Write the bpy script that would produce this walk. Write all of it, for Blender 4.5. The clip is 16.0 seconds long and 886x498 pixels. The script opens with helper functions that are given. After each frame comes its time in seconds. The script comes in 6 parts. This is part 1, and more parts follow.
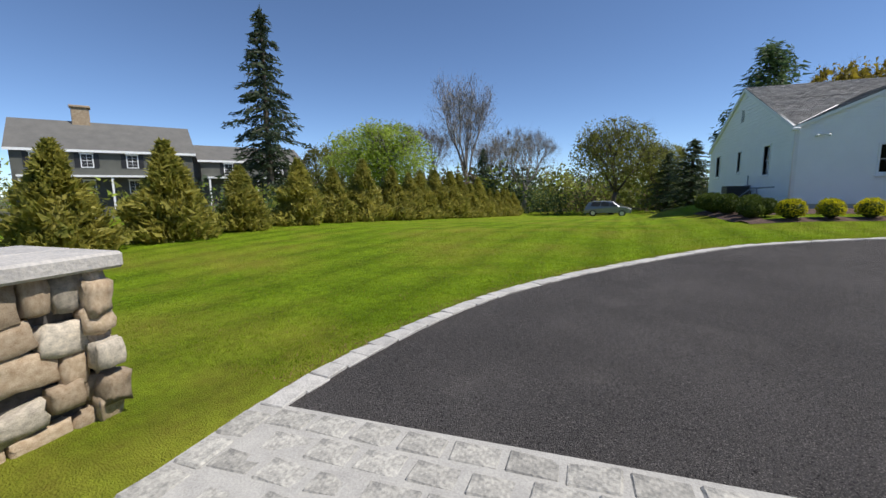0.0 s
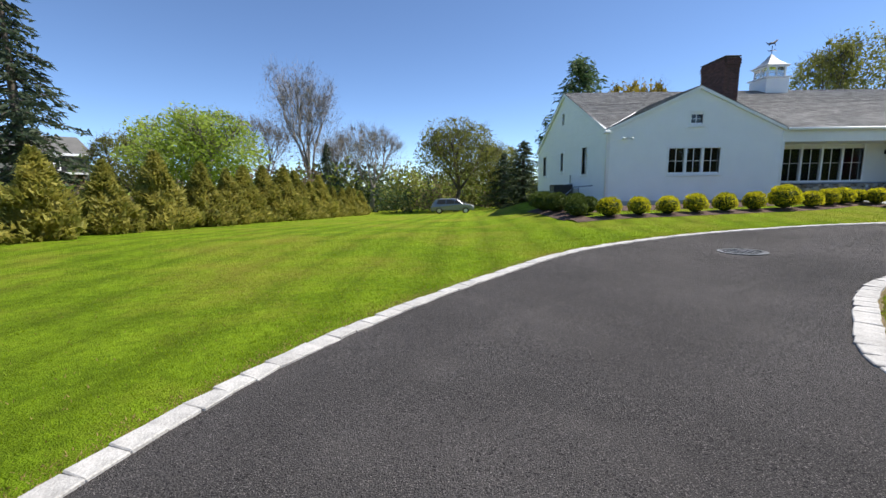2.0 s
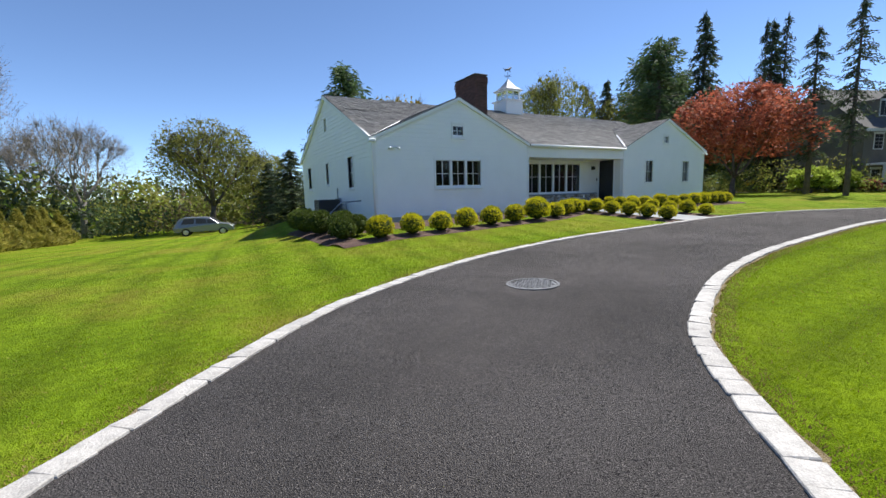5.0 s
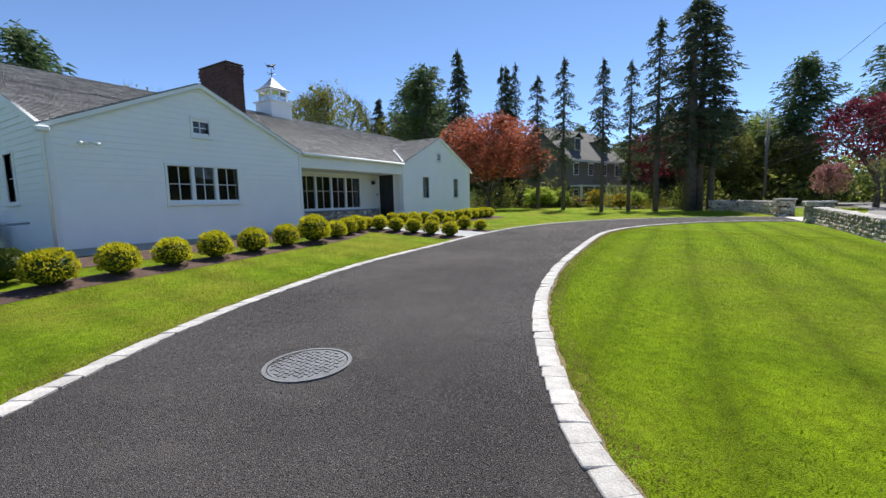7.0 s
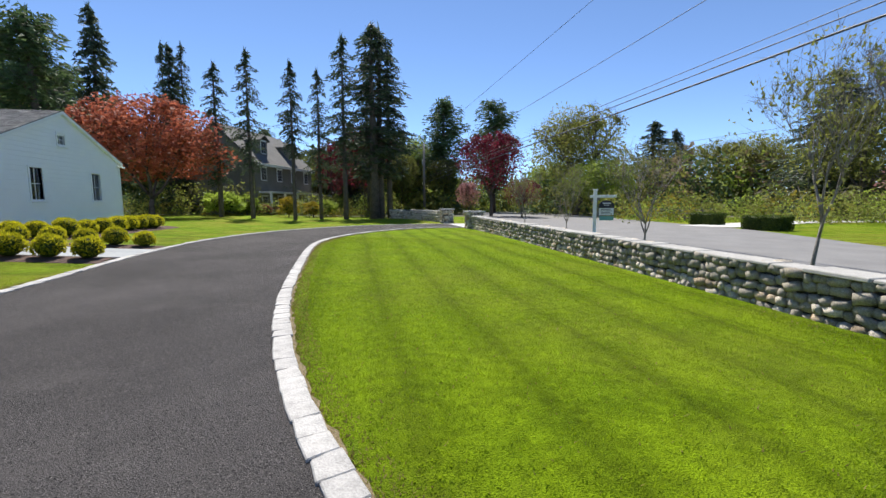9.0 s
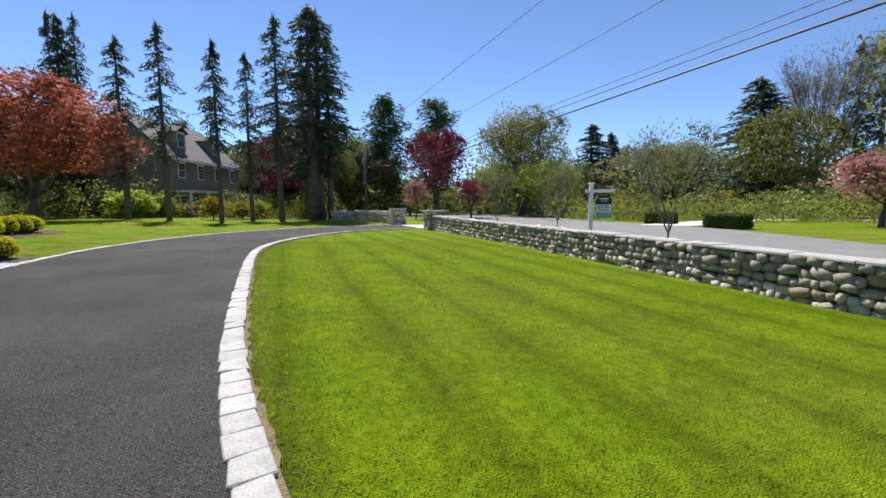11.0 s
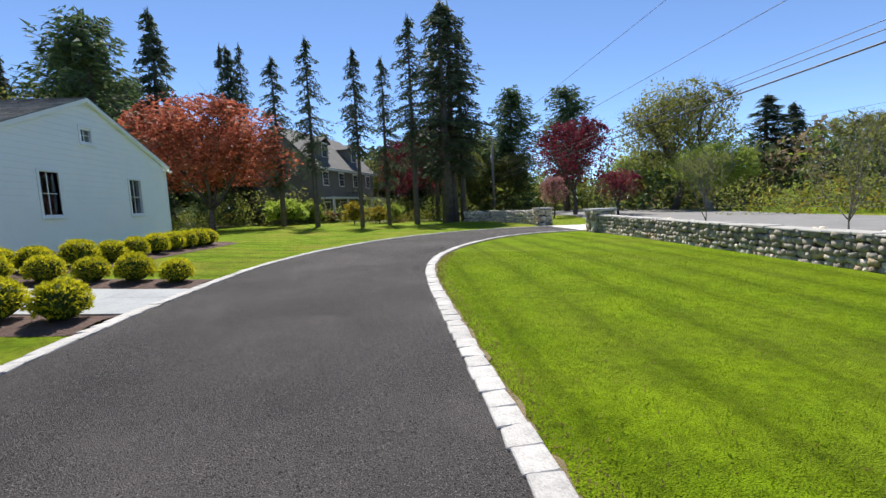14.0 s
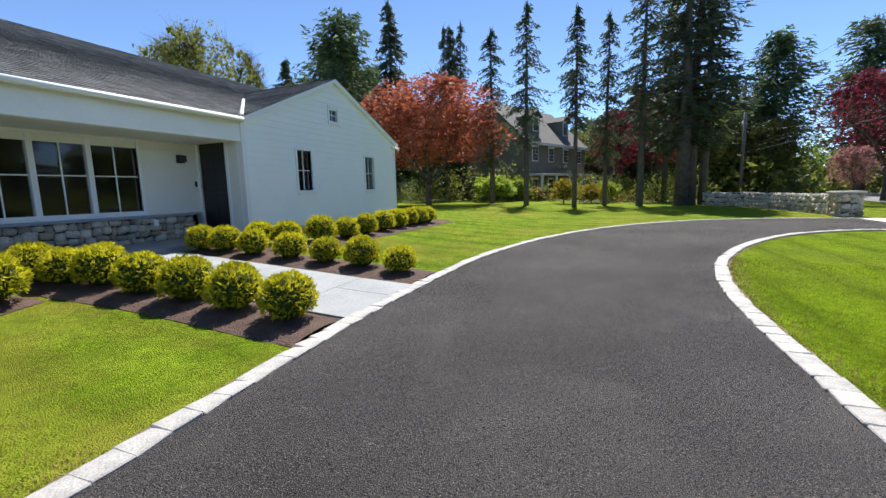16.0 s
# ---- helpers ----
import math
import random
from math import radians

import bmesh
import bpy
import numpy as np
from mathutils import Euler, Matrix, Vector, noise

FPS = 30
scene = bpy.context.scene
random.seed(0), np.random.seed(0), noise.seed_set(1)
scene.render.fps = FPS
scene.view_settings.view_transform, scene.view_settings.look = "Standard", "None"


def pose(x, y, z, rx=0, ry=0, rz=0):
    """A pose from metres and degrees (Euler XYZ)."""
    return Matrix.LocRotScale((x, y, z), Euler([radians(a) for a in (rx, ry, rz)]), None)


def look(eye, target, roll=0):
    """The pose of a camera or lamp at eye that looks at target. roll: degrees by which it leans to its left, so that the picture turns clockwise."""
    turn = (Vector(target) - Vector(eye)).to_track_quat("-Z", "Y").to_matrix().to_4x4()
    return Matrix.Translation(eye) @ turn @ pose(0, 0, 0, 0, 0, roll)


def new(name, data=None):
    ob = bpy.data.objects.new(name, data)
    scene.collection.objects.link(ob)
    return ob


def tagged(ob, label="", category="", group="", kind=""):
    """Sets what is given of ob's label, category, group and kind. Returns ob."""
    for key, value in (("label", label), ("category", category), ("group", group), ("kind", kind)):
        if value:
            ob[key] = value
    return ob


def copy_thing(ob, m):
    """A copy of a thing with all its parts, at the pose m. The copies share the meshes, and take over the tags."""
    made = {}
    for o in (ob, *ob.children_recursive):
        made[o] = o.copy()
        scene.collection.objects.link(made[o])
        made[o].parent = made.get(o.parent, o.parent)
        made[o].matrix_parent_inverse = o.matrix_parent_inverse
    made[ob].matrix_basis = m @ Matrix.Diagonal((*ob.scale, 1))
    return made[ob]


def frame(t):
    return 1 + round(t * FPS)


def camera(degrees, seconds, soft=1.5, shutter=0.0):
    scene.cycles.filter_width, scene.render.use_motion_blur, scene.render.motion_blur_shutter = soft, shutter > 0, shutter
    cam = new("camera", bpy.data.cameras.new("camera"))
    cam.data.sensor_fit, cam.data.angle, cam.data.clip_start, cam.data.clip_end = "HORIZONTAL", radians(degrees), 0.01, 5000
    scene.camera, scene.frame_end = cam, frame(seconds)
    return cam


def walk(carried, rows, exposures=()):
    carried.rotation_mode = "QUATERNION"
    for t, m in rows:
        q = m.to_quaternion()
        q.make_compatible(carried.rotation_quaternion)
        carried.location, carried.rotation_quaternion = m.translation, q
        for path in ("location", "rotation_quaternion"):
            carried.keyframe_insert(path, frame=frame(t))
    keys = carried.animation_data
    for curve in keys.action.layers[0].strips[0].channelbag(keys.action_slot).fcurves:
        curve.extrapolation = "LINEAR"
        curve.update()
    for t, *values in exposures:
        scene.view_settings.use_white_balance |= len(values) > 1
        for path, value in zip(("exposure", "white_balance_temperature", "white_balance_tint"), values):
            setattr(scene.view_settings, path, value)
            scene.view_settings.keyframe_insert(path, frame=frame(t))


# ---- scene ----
cam = camera(93.2, 16.0)
PATH = [
    (0, (-0.612, -0.195, 1.261), (-1.273, 1.672, 0.98), -0.7),
    (0.5, (-0.6, 0.321, 1.269), (-1.057, 2.247, 0.984), -0.7),
    (1, (-0.296, 0.921, 1.285), (-0.588, 2.878, 0.992), -0.7),
    (1.5, (-0.311, 1.501, 1.28), (-0.461, 3.473, 0.981), -0.7),
    (2, (-0.283, 2.02, 1.323), (-0.274, 3.997, 1.021), -0.8),
    (2.5, (-0.206, 2.55, 1.352), (-0.032, 4.52, 1.05), -0.8),
    (3, (-0.061, 3.1, 1.362), (0.305, 5.044, 1.07), -0.8),
    (3.5, (0.252, 3.629, 1.388), (0.821, 5.526, 1.107), -0.8),
    (4, (0.518, 4.076, 1.403), (1.285, 5.903, 1.129), -0.9),
    (6.5, (2.35, 6.38, 1.474), (3.774, 7.766, 1.247), -2.0),
    (7, (2.849, 6.764, 1.49), (4.55, 7.791, 1.263), -1.4),
    (7.5, (3.343, 7.017, 1.529), (5.251, 7.563, 1.282), -0.8),
    (8, (3.851, 7.348, 1.503), (5.834, 7.448, 1.266), -0.2),
    (8.5, (4.349, 7.644, 1.471), (6.327, 7.453, 1.248), -0.2),
    (10.8, (7.387, 8.556, 1.275), (9.29, 7.973, 1.079), -0.4),
    (11, (7.61, 8.605, 1.262), (9.494, 7.963, 1.06), -0.4),
    (11.5, (8.084, 8.885, 1.303), (9.901, 8.082, 1.075), -0.2),
    (12, (8.566, 9.097, 1.322), (10.271, 8.076, 1.102), -0.1),
    (12.5, (9.05, 9.232, 1.351), (10.679, 8.092, 1.138), -0.2),
    (13, (9.571, 9.39, 1.366), (11.324, 8.458, 1.124), -1.2),
    (13.5, (10.111, 9.603, 1.398), (12.035, 9.11, 1.168), -2.2),
    (14, (10.641, 9.864, 1.432), (12.629, 9.76, 1.234), -2.6),
    (14.5, (11.12, 10.027, 1.443), (13.103, 10.189, 1.245), -2.1),
    (15, (11.619, 10.336, 1.501), (13.567, 10.715, 1.254), -1.5),
    (15.5, (12.16, 10.655, 1.559), (14.047, 11.257, 1.282), -1.5),
    (16, (12.686, 11.058, 1.605), (14.502, 11.849, 1.327), -1.4),
]
walk(cam, [(t, look(*p)) for t, *p in PATH], [(0, 0.24), (1, 0.54), (3, 0.70), (13, 0.68), (16, 0.84)])

# ---- world, sun, exposure ----
SUN_AZ, SUN_EL = 83.0, 57.0      # azimuth clockwise from +y, degrees
world = bpy.data.worlds.new("world")
scene.world = world
world.use_nodes = True
wn = world.node_tree
sky = wn.nodes.new("ShaderNodeTexSky")
sky.sky_type = 'NISHITA'
sky.sun_disc = False
sky.sun_elevation = radians(SUN_EL)
sky.sun_rotation = radians(SUN_AZ)
sky.altitude, sky.air_density, sky.dust_density, sky.ozone_density = 3000, 0.85, 0.0, 4.6
wn.links.new(sky.outputs[0], wn.nodes["Background"].inputs[0])
wn.nodes["Background"].inputs[1].default_value = 0.128
sun_data = bpy.data.lights.new("sun", 'SUN')
sun_data.energy, sun_data.angle, sun_data.color = 4.75, radians(0.55), (1.0, 0.95, 0.88)
sun = new("sun", sun_data)
saz, sel = radians(SUN_AZ), radians(SUN_EL)
sun_way = Vector((math.sin(saz) * math.cos(sel), math.cos(saz) * math.cos(sel), math.sin(sel)))
sun.matrix_world = look(sun_way * 200, (0, 0, 0))


# ---- materials ----
def mat(name, a, b, rough=0.8, scale=6.0, fine=60.0, bump=0.3, bump_scale=None, metal=0.0, vary=0.0, spec=0.5, dist=0.01):
    """Two colours mixed by coarse and fine noise, with a fine bump; vary: per-object brightness change."""
    m = bpy.data.materials.new(name)
    m.use_nodes = True
    nt = m.node_tree
    N, L = nt.nodes, nt.links
    p = N["Principled BSDF"]
    p.inputs["Roughness"].default_value = rough
    p.inputs["Metallic"].default_value = metal
    p.inputs["Specular IOR Level"].default_value = spec
    tc = N.new("ShaderNodeTexCoord")
    n1 = N.new("ShaderNodeTexNoise")
    n1.inputs["Scale"].default_value = scale
    n1.inputs["Detail"].default_value = 5
    n2 = N.new("ShaderNodeTexNoise")
    n2.inputs["Scale"].default_value = fine
    n2.inputs["Detail"].default_value = 3
    for n in (n1, n2):
        L.new(tc.outputs["Object"], n.inputs["Vector"])
    ad = N.new("ShaderNodeMath")
    ad.operation = 'ADD'
    L.new(n1.outputs["Fac"], ad.inputs[0])
    L.new(n2.outputs["Fac"], ad.inputs[1])
    mr = N.new("ShaderNodeMapRange")
    mr.inputs[1].default_value, mr.inputs[2].default_value = 0.7, 1.3
    L.new(ad.outputs[0], mr.inputs[0])
    mx = N.new("ShaderNodeMix")
    mx.data_type = 'RGBA'
    mx.inputs[6].default_value = (*a, 1)
    mx.inputs[7].default_value = (*b, 1)
    L.new(mr.outputs[0], mx.inputs[0])
    col = mx.outputs[2]
    if vary:
        oi = N.new("ShaderNodeObjectInfo")
        vr = N.new("ShaderNodeMapRange")
        vr.inputs[3].default_value, vr.inputs[4].default_value = 1 - vary, 1 + vary
        L.new(oi.outputs["Random"], vr.inputs[0])
        hs = N.new("ShaderNodeHueSaturation")
        L.new(vr.outputs[0], hs.inputs["Value"])
        L.new(col, hs.inputs["Color"])
        col = hs.outputs[0]
    L.new(col, p.inputs["Base Color"])
    if bump:
        bp = N.new("ShaderNodeBump")
        bp.inputs["Strength"].default_value = bump
        bp.inputs["Distance"].default_value = dist
        L.new(n2.outputs["Fac"], bp.inputs["Height"])
        L.new(bp.outputs[0], p.inputs["Normal"])
    return m


def leaf_mat(name, a, b, scale=1.5, through_light=0.5, rough=0.6, vary=0.12):
    """Leaves: two colours in clumps, some light passing through."""
    m = mat(name, a, b, rough, scale, 14.0, 0.0, vary=vary, spec=0.25)
    N, L = m.node_tree.nodes, m.node_tree.links
    p = N["Principled BSDF"]
    tr = N.new("ShaderNodeBsdfTranslucent")
    L.new(p.inputs["Base Color"].links[0].from_socket, tr.inputs["Color"])
    ms = N.new("ShaderNodeMixShader")
    ms.inputs[0].default_value = through_light
    L.new(p.outputs[0], ms.inputs[1])
    L.new(tr.outputs[0], ms.inputs[2])
    L.new(ms.outputs[0], N["Material Output"].inputs[0])
    return m


def lawn_mat(name, ang, wide, dark, light, dry, dry_amount, track):
    """Mown grass with broad mowing stripes at an angle, clumps and dry patches."""
    m = mat(name, dark, light, 0.85, 1.1, 85.0, 1.0, spec=0.05, dist=0.05)
    N, L = m.node_tree.nodes, m.node_tree.links
    p = N["Principled BSDF"]
    base = p.inputs["Base Color"].links[0].from_socket
    tc = N.new("ShaderNodeTexCoord")
    mp = N.new("ShaderNodeMapping")
    mp.inputs["Rotation"].default_value = (0, 0, radians(ang))
    L.new(tc.outputs["Object"], mp.inputs["Vector"])
    wv = N.new("ShaderNodeTexWave")
    wv.inputs["Scale"].default_value = 0.314 / wide
    wv.inputs["Distortion"].default_value = 1.0
    wv.inputs["Detail"].default_value = 3
    wv.inputs["Detail Scale"].default_value = 0.8
    L.new(mp.outputs[0], wv.inputs["Vector"])
    mr = N.new("ShaderNodeMapRange")
    mr.inputs[1].default_value, mr.inputs[2].default_value = 0.25, 0.75
    mr.inputs[3].default_value, mr.inputs[4].default_value = 0.91, 1.09
    L.new(wv.outputs["Fac"], mr.inputs[0])
    hs = N.new("ShaderNodeHueSaturation")
    # narrow wheel tracks at the edge of each stripe, and tufts at hand size
    tk = N.new("ShaderNodeMapRange")
    tk.inputs[1].default_value, tk.inputs[2].default_value = 0.09, 0.01
    tk.inputs[3].default_value, tk.inputs[4].default_value = 1.0, track
    L.new(wv.outputs["Fac"], tk.inputs[0])
    tuft = N.new("ShaderNodeTexNoise")
    tuft.inputs["Scale"].default_value = 8.0
    tuft.inputs["Detail"].default_value = 6
    tuft.inputs["Roughness"].default_value = 0.75
    L.new(tc.outputs["Object"], tuft.inputs["Vector"])
    tm = N.new("ShaderNodeMapRange")
    tm.inputs[1].default_value, tm.inputs[2].default_value = 0.3, 0.7
    tm.inputs[3].default_value, tm.inputs[4].default_value = 0.60, 1.40
    L.new(tuft.outputs["Fac"], tm.inputs[0])
    prod = mr.outputs[0]
    for k in (tk, tm):
        mu = N.new("ShaderNodeMath")
        mu.operation = 'MULTIPLY'
        L.new(prod, mu.inputs[0])
        L.new(k.outputs[0], mu.inputs[1])
        prod = mu.outputs[0]
    L.new(prod, hs.inputs["Value"])
    L.new(base, hs.inputs["Color"])
    n3 = N.new("ShaderNodeTexNoise")
    n3.inputs["Scale"].default_value = 0.28
    n3.inputs["Detail"].default_value = 6
    n3.inputs["Roughness"].default_value = 0.65
    L.new(mp.outputs[0], n3.inputs["Vector"])
    m3 = N.new("ShaderNodeMapRange")
    m3.inputs[1].default_value, m3.inputs[2].default_value = 0.46, 0.64
    m3.inputs[4].default_value = dry_amount
    L.new(n3.outputs["Fac"], m3.inputs[0])
    mx = N.new("ShaderNodeMix")
    mx.data_type = 'RGBA'
    mx.inputs[7].default_value = (*dry, 1)
    L.new(m3.outputs[0], mx.inputs[0])
    L.new(hs.outputs[0], mx.inputs[6])
    L.new(mx.outputs[2], p.inputs["Base Color"])
    return m


G_DARK, G_LIGHT, G_DRY = (0.095, 0.158, 0.006), (0.205, 0.305, 0.014), (0.36, 0.27, 0.055)
M_LAWN = lawn_mat("lawn_grass", 4, 1.1, G_DARK, G_LIGHT, G_DRY, 0.42, 0.86)
M_ISLAND = lawn_mat("island_grass", 88, 1.05, (0.100, 0.165, 0.003), (0.205, 0.300, 0.006), (0.19, 0.19, 0.03), 0.3, 0.78)
M_BLADE = leaf_mat("grass_blade", (0.165, 0.250, 0.005), (0.30, 0.42, 0.012), 2.0, 0.6)
M_DRYBLADE = leaf_mat("dry_grass_blade", (0.24, 0.18, 0.05), (0.40, 0.30, 0.11), 2.0, 0.3)


def asphalt_mat():
    """Dark binder with paler stone chips, broad worn patches and faint scuffs."""
    m = mat("asphalt", (0.031, 0.0285, 0.0275), (0.088, 0.0805, 0.0775), 0.9, 0.45, 110.0, 1.0, dist=0.03, spec=0.22)
    N, L = m.node_tree.nodes, m.node_tree.links
    p = N["Principled BSDF"]
    col = p.inputs["Base Color"].links[0].from_socket
    tc = N.new("ShaderNodeTexCoord")
    for scale, lo, hi, tint, amount in ((120.0, 0.56, 0.66, (0.25, 0.23, 0.212), 0.7), (55.0, 0.43, 0.33, (0.010, 0.009, 0.009), 0.85), (1.3, 0.56, 0.78, (0.14, 0.128, 0.118), 0.35)):
        n = N.new("ShaderNodeTexNoise")
        n.inputs["Scale"].default_value = scale
        n.inputs["Detail"].default_value = 3 if scale > 10 else 8
        L.new(tc.outputs["Object"], n.inputs["Vector"])
        r = N.new("ShaderNodeMapRange")
        r.inputs[1].default_value, r.inputs[2].default_value, r.inputs[4].default_value = lo, hi, amount
        L.new(n.outputs["Fac"], r.inputs[0])
        mx = N.new("ShaderNodeMix")
        mx.data_type = 'RGBA'
        mx.inputs[7].default_value = (*tint, 1)
        L.new(r.outputs[0], mx.inputs[0])
        L.new(col, mx.inputs[6])
        col = mx.outputs[2]
    L.new(col, p.inputs["Base Color"])
    return m


def shingle_mat():
    """Grey asphalt shingles: courses of tabs in mixed greys."""
    m = mat("asphalt_shingle", (0.15, 0.148, 0.148), (0.36, 0.355, 0.345), 0.9, 3.0, 40.0, 0.7)
    N, L = m.node_tree.nodes, m.node_tree.links
    p = N["Principled BSDF"]
    base = p.inputs["Base Color"].links[0].from_socket
    tc = N.new("ShaderNodeTexCoord")
    sp = N.new("ShaderNodeSeparateXYZ")
    L.new(tc.outputs["Object"], sp.inputs[0])
    ad = N.new("ShaderNodeMath")
    ad.operation = 'ADD'
    L.new(sp.outputs[0], ad.inputs[0])
    L.new(sp.outputs[1], ad.inputs[1])
    cb = N.new("ShaderNodeCombineXYZ")
    L.new(ad.outputs[0], cb.inputs[0])
    L.new(sp.outputs[2], cb.inputs[1])
    bt = N.new("ShaderNodeTexBrick")
    bt.inputs["Color1"].default_value, bt.inputs["Color2"].default_value = (0.72, 0.72, 0.72, 1), (1.15, 1.14, 1.12, 1)
    bt.inputs["Mortar"].default_value = (0.30, 0.30, 0.30, 1)
    bt.inputs["Scale"].default_value, bt.inputs["Mortar Size"].default_value = 1.0, 0.006
    bt.inputs["Brick Width"].default_value, bt.inputs["Row Height"].default_value = 0.30, 0.062
    L.new(cb.outputs[0], bt.inputs["Vector"])
    mx = N.new("ShaderNodeMix")
    mx.data_type, mx.blend_type = 'RGBA', 'MULTIPLY'
    mx.inputs[0].default_value = 1.0
    L.new(base, mx.inputs[6])
    L.new(bt.outputs["Color"], mx.inputs[7])
    L.new(mx.outputs[2], p.inputs["Base Color"])
    return m


M_ASPH = asphalt_mat()
M_EDGESOIL = mat("dry_edge_soil", (0.13, 0.095, 0.045), (0.25, 0.20, 0.11), 0.95, 5.0, 60.0, 1.0, dist=0.02)
M_ROAD = mat("road_surface", (0.15, 0.145, 0.14), (0.22, 0.215, 0.205), 0.9, 0.8, 60.0, 0.3)
M_GRANITE = mat("granite_block", (0.30, 0.29, 0.27), (0.52, 0.50, 0.47), 0.85, 7.0, 70.0, 0.6, vary=0.12)
M_COBBLE = mat("granite_cobble", (0.19, 0.185, 0.17), (0.47, 0.45, 0.40), 0.85, 9.0, 45.0, 0.8, vary=0.22)
M_JOINT = mat("mortar", (0.30, 0.29, 0.27), (0.44, 0.425, 0.39), 0.95, 6.0, 80.0, 0.4)
M_STONE = mat("field_stone", (0.26, 0.23, 0.19), (0.66, 0.58, 0.46), 0.9, 6.0, 55.0, 0.6, vary=0.42, dist=0.012)
M_STONETAN = mat("tan_stone", (0.28, 0.19, 0.11), (0.52, 0.42, 0.30), 0.9, 6.0, 55.0, 0.6, vary=0.35, dist=0.012)
# near-black: paints the shade in stone gaps; also dark chimney core and cap
M_GAPSHADE_STONE = mat("gap_shade_and_dark_stone", (0.035, 0.033, 0.03), (0.09, 0.085, 0.08), 0.95, 6.0, 30.0, 0.6)
M_CAP = mat("bluestone_cap", (0.30, 0.29, 0.28), (0.50, 0.47, 0.43), 0.85, 3.0, 40.0, 0.6, vary=0.1)
M_WHITE = mat("white_siding", (0.83, 0.84, 0.84), (0.88, 0.89, 0.89), 0.55, 1.5, 40.0, 0.12)
M_TRIM = mat("white_trim", (0.78, 0.79, 0.79), (0.84, 0.85, 0.84), 0.5, 2.0, 40.0, 0.05)
M_CREAM = mat("porch_paint", (0.74, 0.73, 0.68), (0.80, 0.79, 0.74), 0.6, 2.0, 40.0, 0.05)
M_ROOF = shingle_mat()
M_BRICK = mat("chimney_brick", (0.055, 0.030, 0.026), (0.14, 0.075, 0.06), 0.9, 8.0, 60.0, 0.5, vary=0.3)
# near-black stands in for the lack of light indoors
M_ROOMSHADE = mat("unlit_room_shade", (0.05, 0.05, 0.05), (0.09, 0.09, 0.085), 0.9, 2.0, 20.0, 0.0)
M_DOOR = mat("black_door_paint", (0.012, 0.012, 0.013), (0.022, 0.022, 0.024), 0.4, 3.0, 40.0, 0.05)
M_IRON = mat("cast_iron", (0.10, 0.105, 0.11), (0.20, 0.205, 0.21), 0.6, 6.0, 60.0, 0.4, metal=0.35)
M_BLACK = mat("black_metal", (0.012, 0.012, 0.013), (0.025, 0.025, 0.026), 0.45, 8.0, 60.0, 0.1)
M_MULCH = mat("brown_mulch", (0.055, 0.032, 0.024), (0.14, 0.085, 0.065), 0.95, 4.0, 45.0, 1.0, dist=0.04)
M_WALKSTONE = mat("bluestone_paving", (0.23, 0.245, 0.25), (0.33, 0.345, 0.345), 0.8, 2.0, 30.0, 0.2)
M_BARK = mat("bark", (0.055, 0.045, 0.037), (0.14, 0.115, 0.095), 0.95, 4.0, 22.0, 1.0, dist=0.03)
M_BARKGREY = mat("grey_bark", (0.16, 0.145, 0.13), (0.30, 0.27, 0.245), 0.95, 4.0, 22.0, 0.8, dist=0.03)
M_BOX = leaf_mat("boxwood_leaf", (0.21, 0.24, 0.010), (0.74, 0.66, 0.028), 5.0, 0.55)
# dark green leaf; as the shrubs' core it paints the shade inside them
M_BOXDK = leaf_mat("dark_boxwood_leaf_and_inner_shade", (0.03, 0.055, 0.012), (0.12, 0.16, 0.025), 5.0)
M_ARBOR = leaf_mat("arborvitae_leaf", (0.13, 0.15, 0.022), (0.47, 0.41, 0.095), 2.2)
M_SPRUCE = leaf_mat("spruce_needle", (0.032, 0.052, 0.030), (0.115, 0.150, 0.080), 0.8, 0.45)
M_PINE = leaf_mat("pine_needle", (0.045, 0.080, 0.034), (0.13, 0.19, 0.070), 0.8, 0.4)
M_FRESH = leaf_mat("fresh_leaf", (0.21, 0.29, 0.035), (0.44, 0.53, 0.10), 0.8)
M_OLIVE = leaf_mat("olive_leaf", (0.12, 0.14, 0.028), (0.32, 0.32, 0.08), 0.6)
M_YELLOW = leaf_mat("yellow_leaf", (0.22, 0.17, 0.02), (0.42, 0.33, 0.04), 0.8)
M_RED = leaf_mat("copper_maple_leaf", (0.16, 0.038, 0.022), (0.54, 0.175, 0.10), 0.9)
M_CRIMSON = leaf_mat("crimson_leaf", (0.10, 0.012, 0.022), (0.26, 0.035, 0.06), 0.9)
M_PINK = leaf_mat("cherry_blossom", (0.32, 0.12, 0.12), (0.58, 0.33, 0.30), 1.2)
M_BUD = leaf_mat("bud_brown", (0.15, 0.11, 0.07), (0.28, 0.22, 0.13), 1.0)
M_GREYSIDE = mat("grey_green_siding", (0.075, 0.077, 0.066), (0.105, 0.108, 0.092), 0.7, 1.0, 20.0, 0.1)
M_TAUPE = mat("taupe_shingle_siding", (0.15, 0.142, 0.115), (0.215, 0.20, 0.165), 0.8, 1.0, 20.0, 0.2)
M_GREYROOF = mat("far_roof", (0.10, 0.098, 0.092), (0.145, 0.14, 0.13), 0.9, 1.0, 12.0, 0.3)
M_SOIL = mat("woodland_floor", (0.05, 0.06, 0.02), (0.12, 0.11, 0.05), 0.95, 0.3, 8.0, 0.5)
M_CARPAINT = mat("car_paint", (0.20, 0.215, 0.235), (0.225, 0.24, 0.26), 0.25, 3.0, 20.0, 0.0, metal=0.5)
M_RUBBER = mat("tyre_rubber", (0.015, 0.015, 0.015), (0.03, 0.03, 0.03), 0.85, 6.0, 40.0, 0.2)
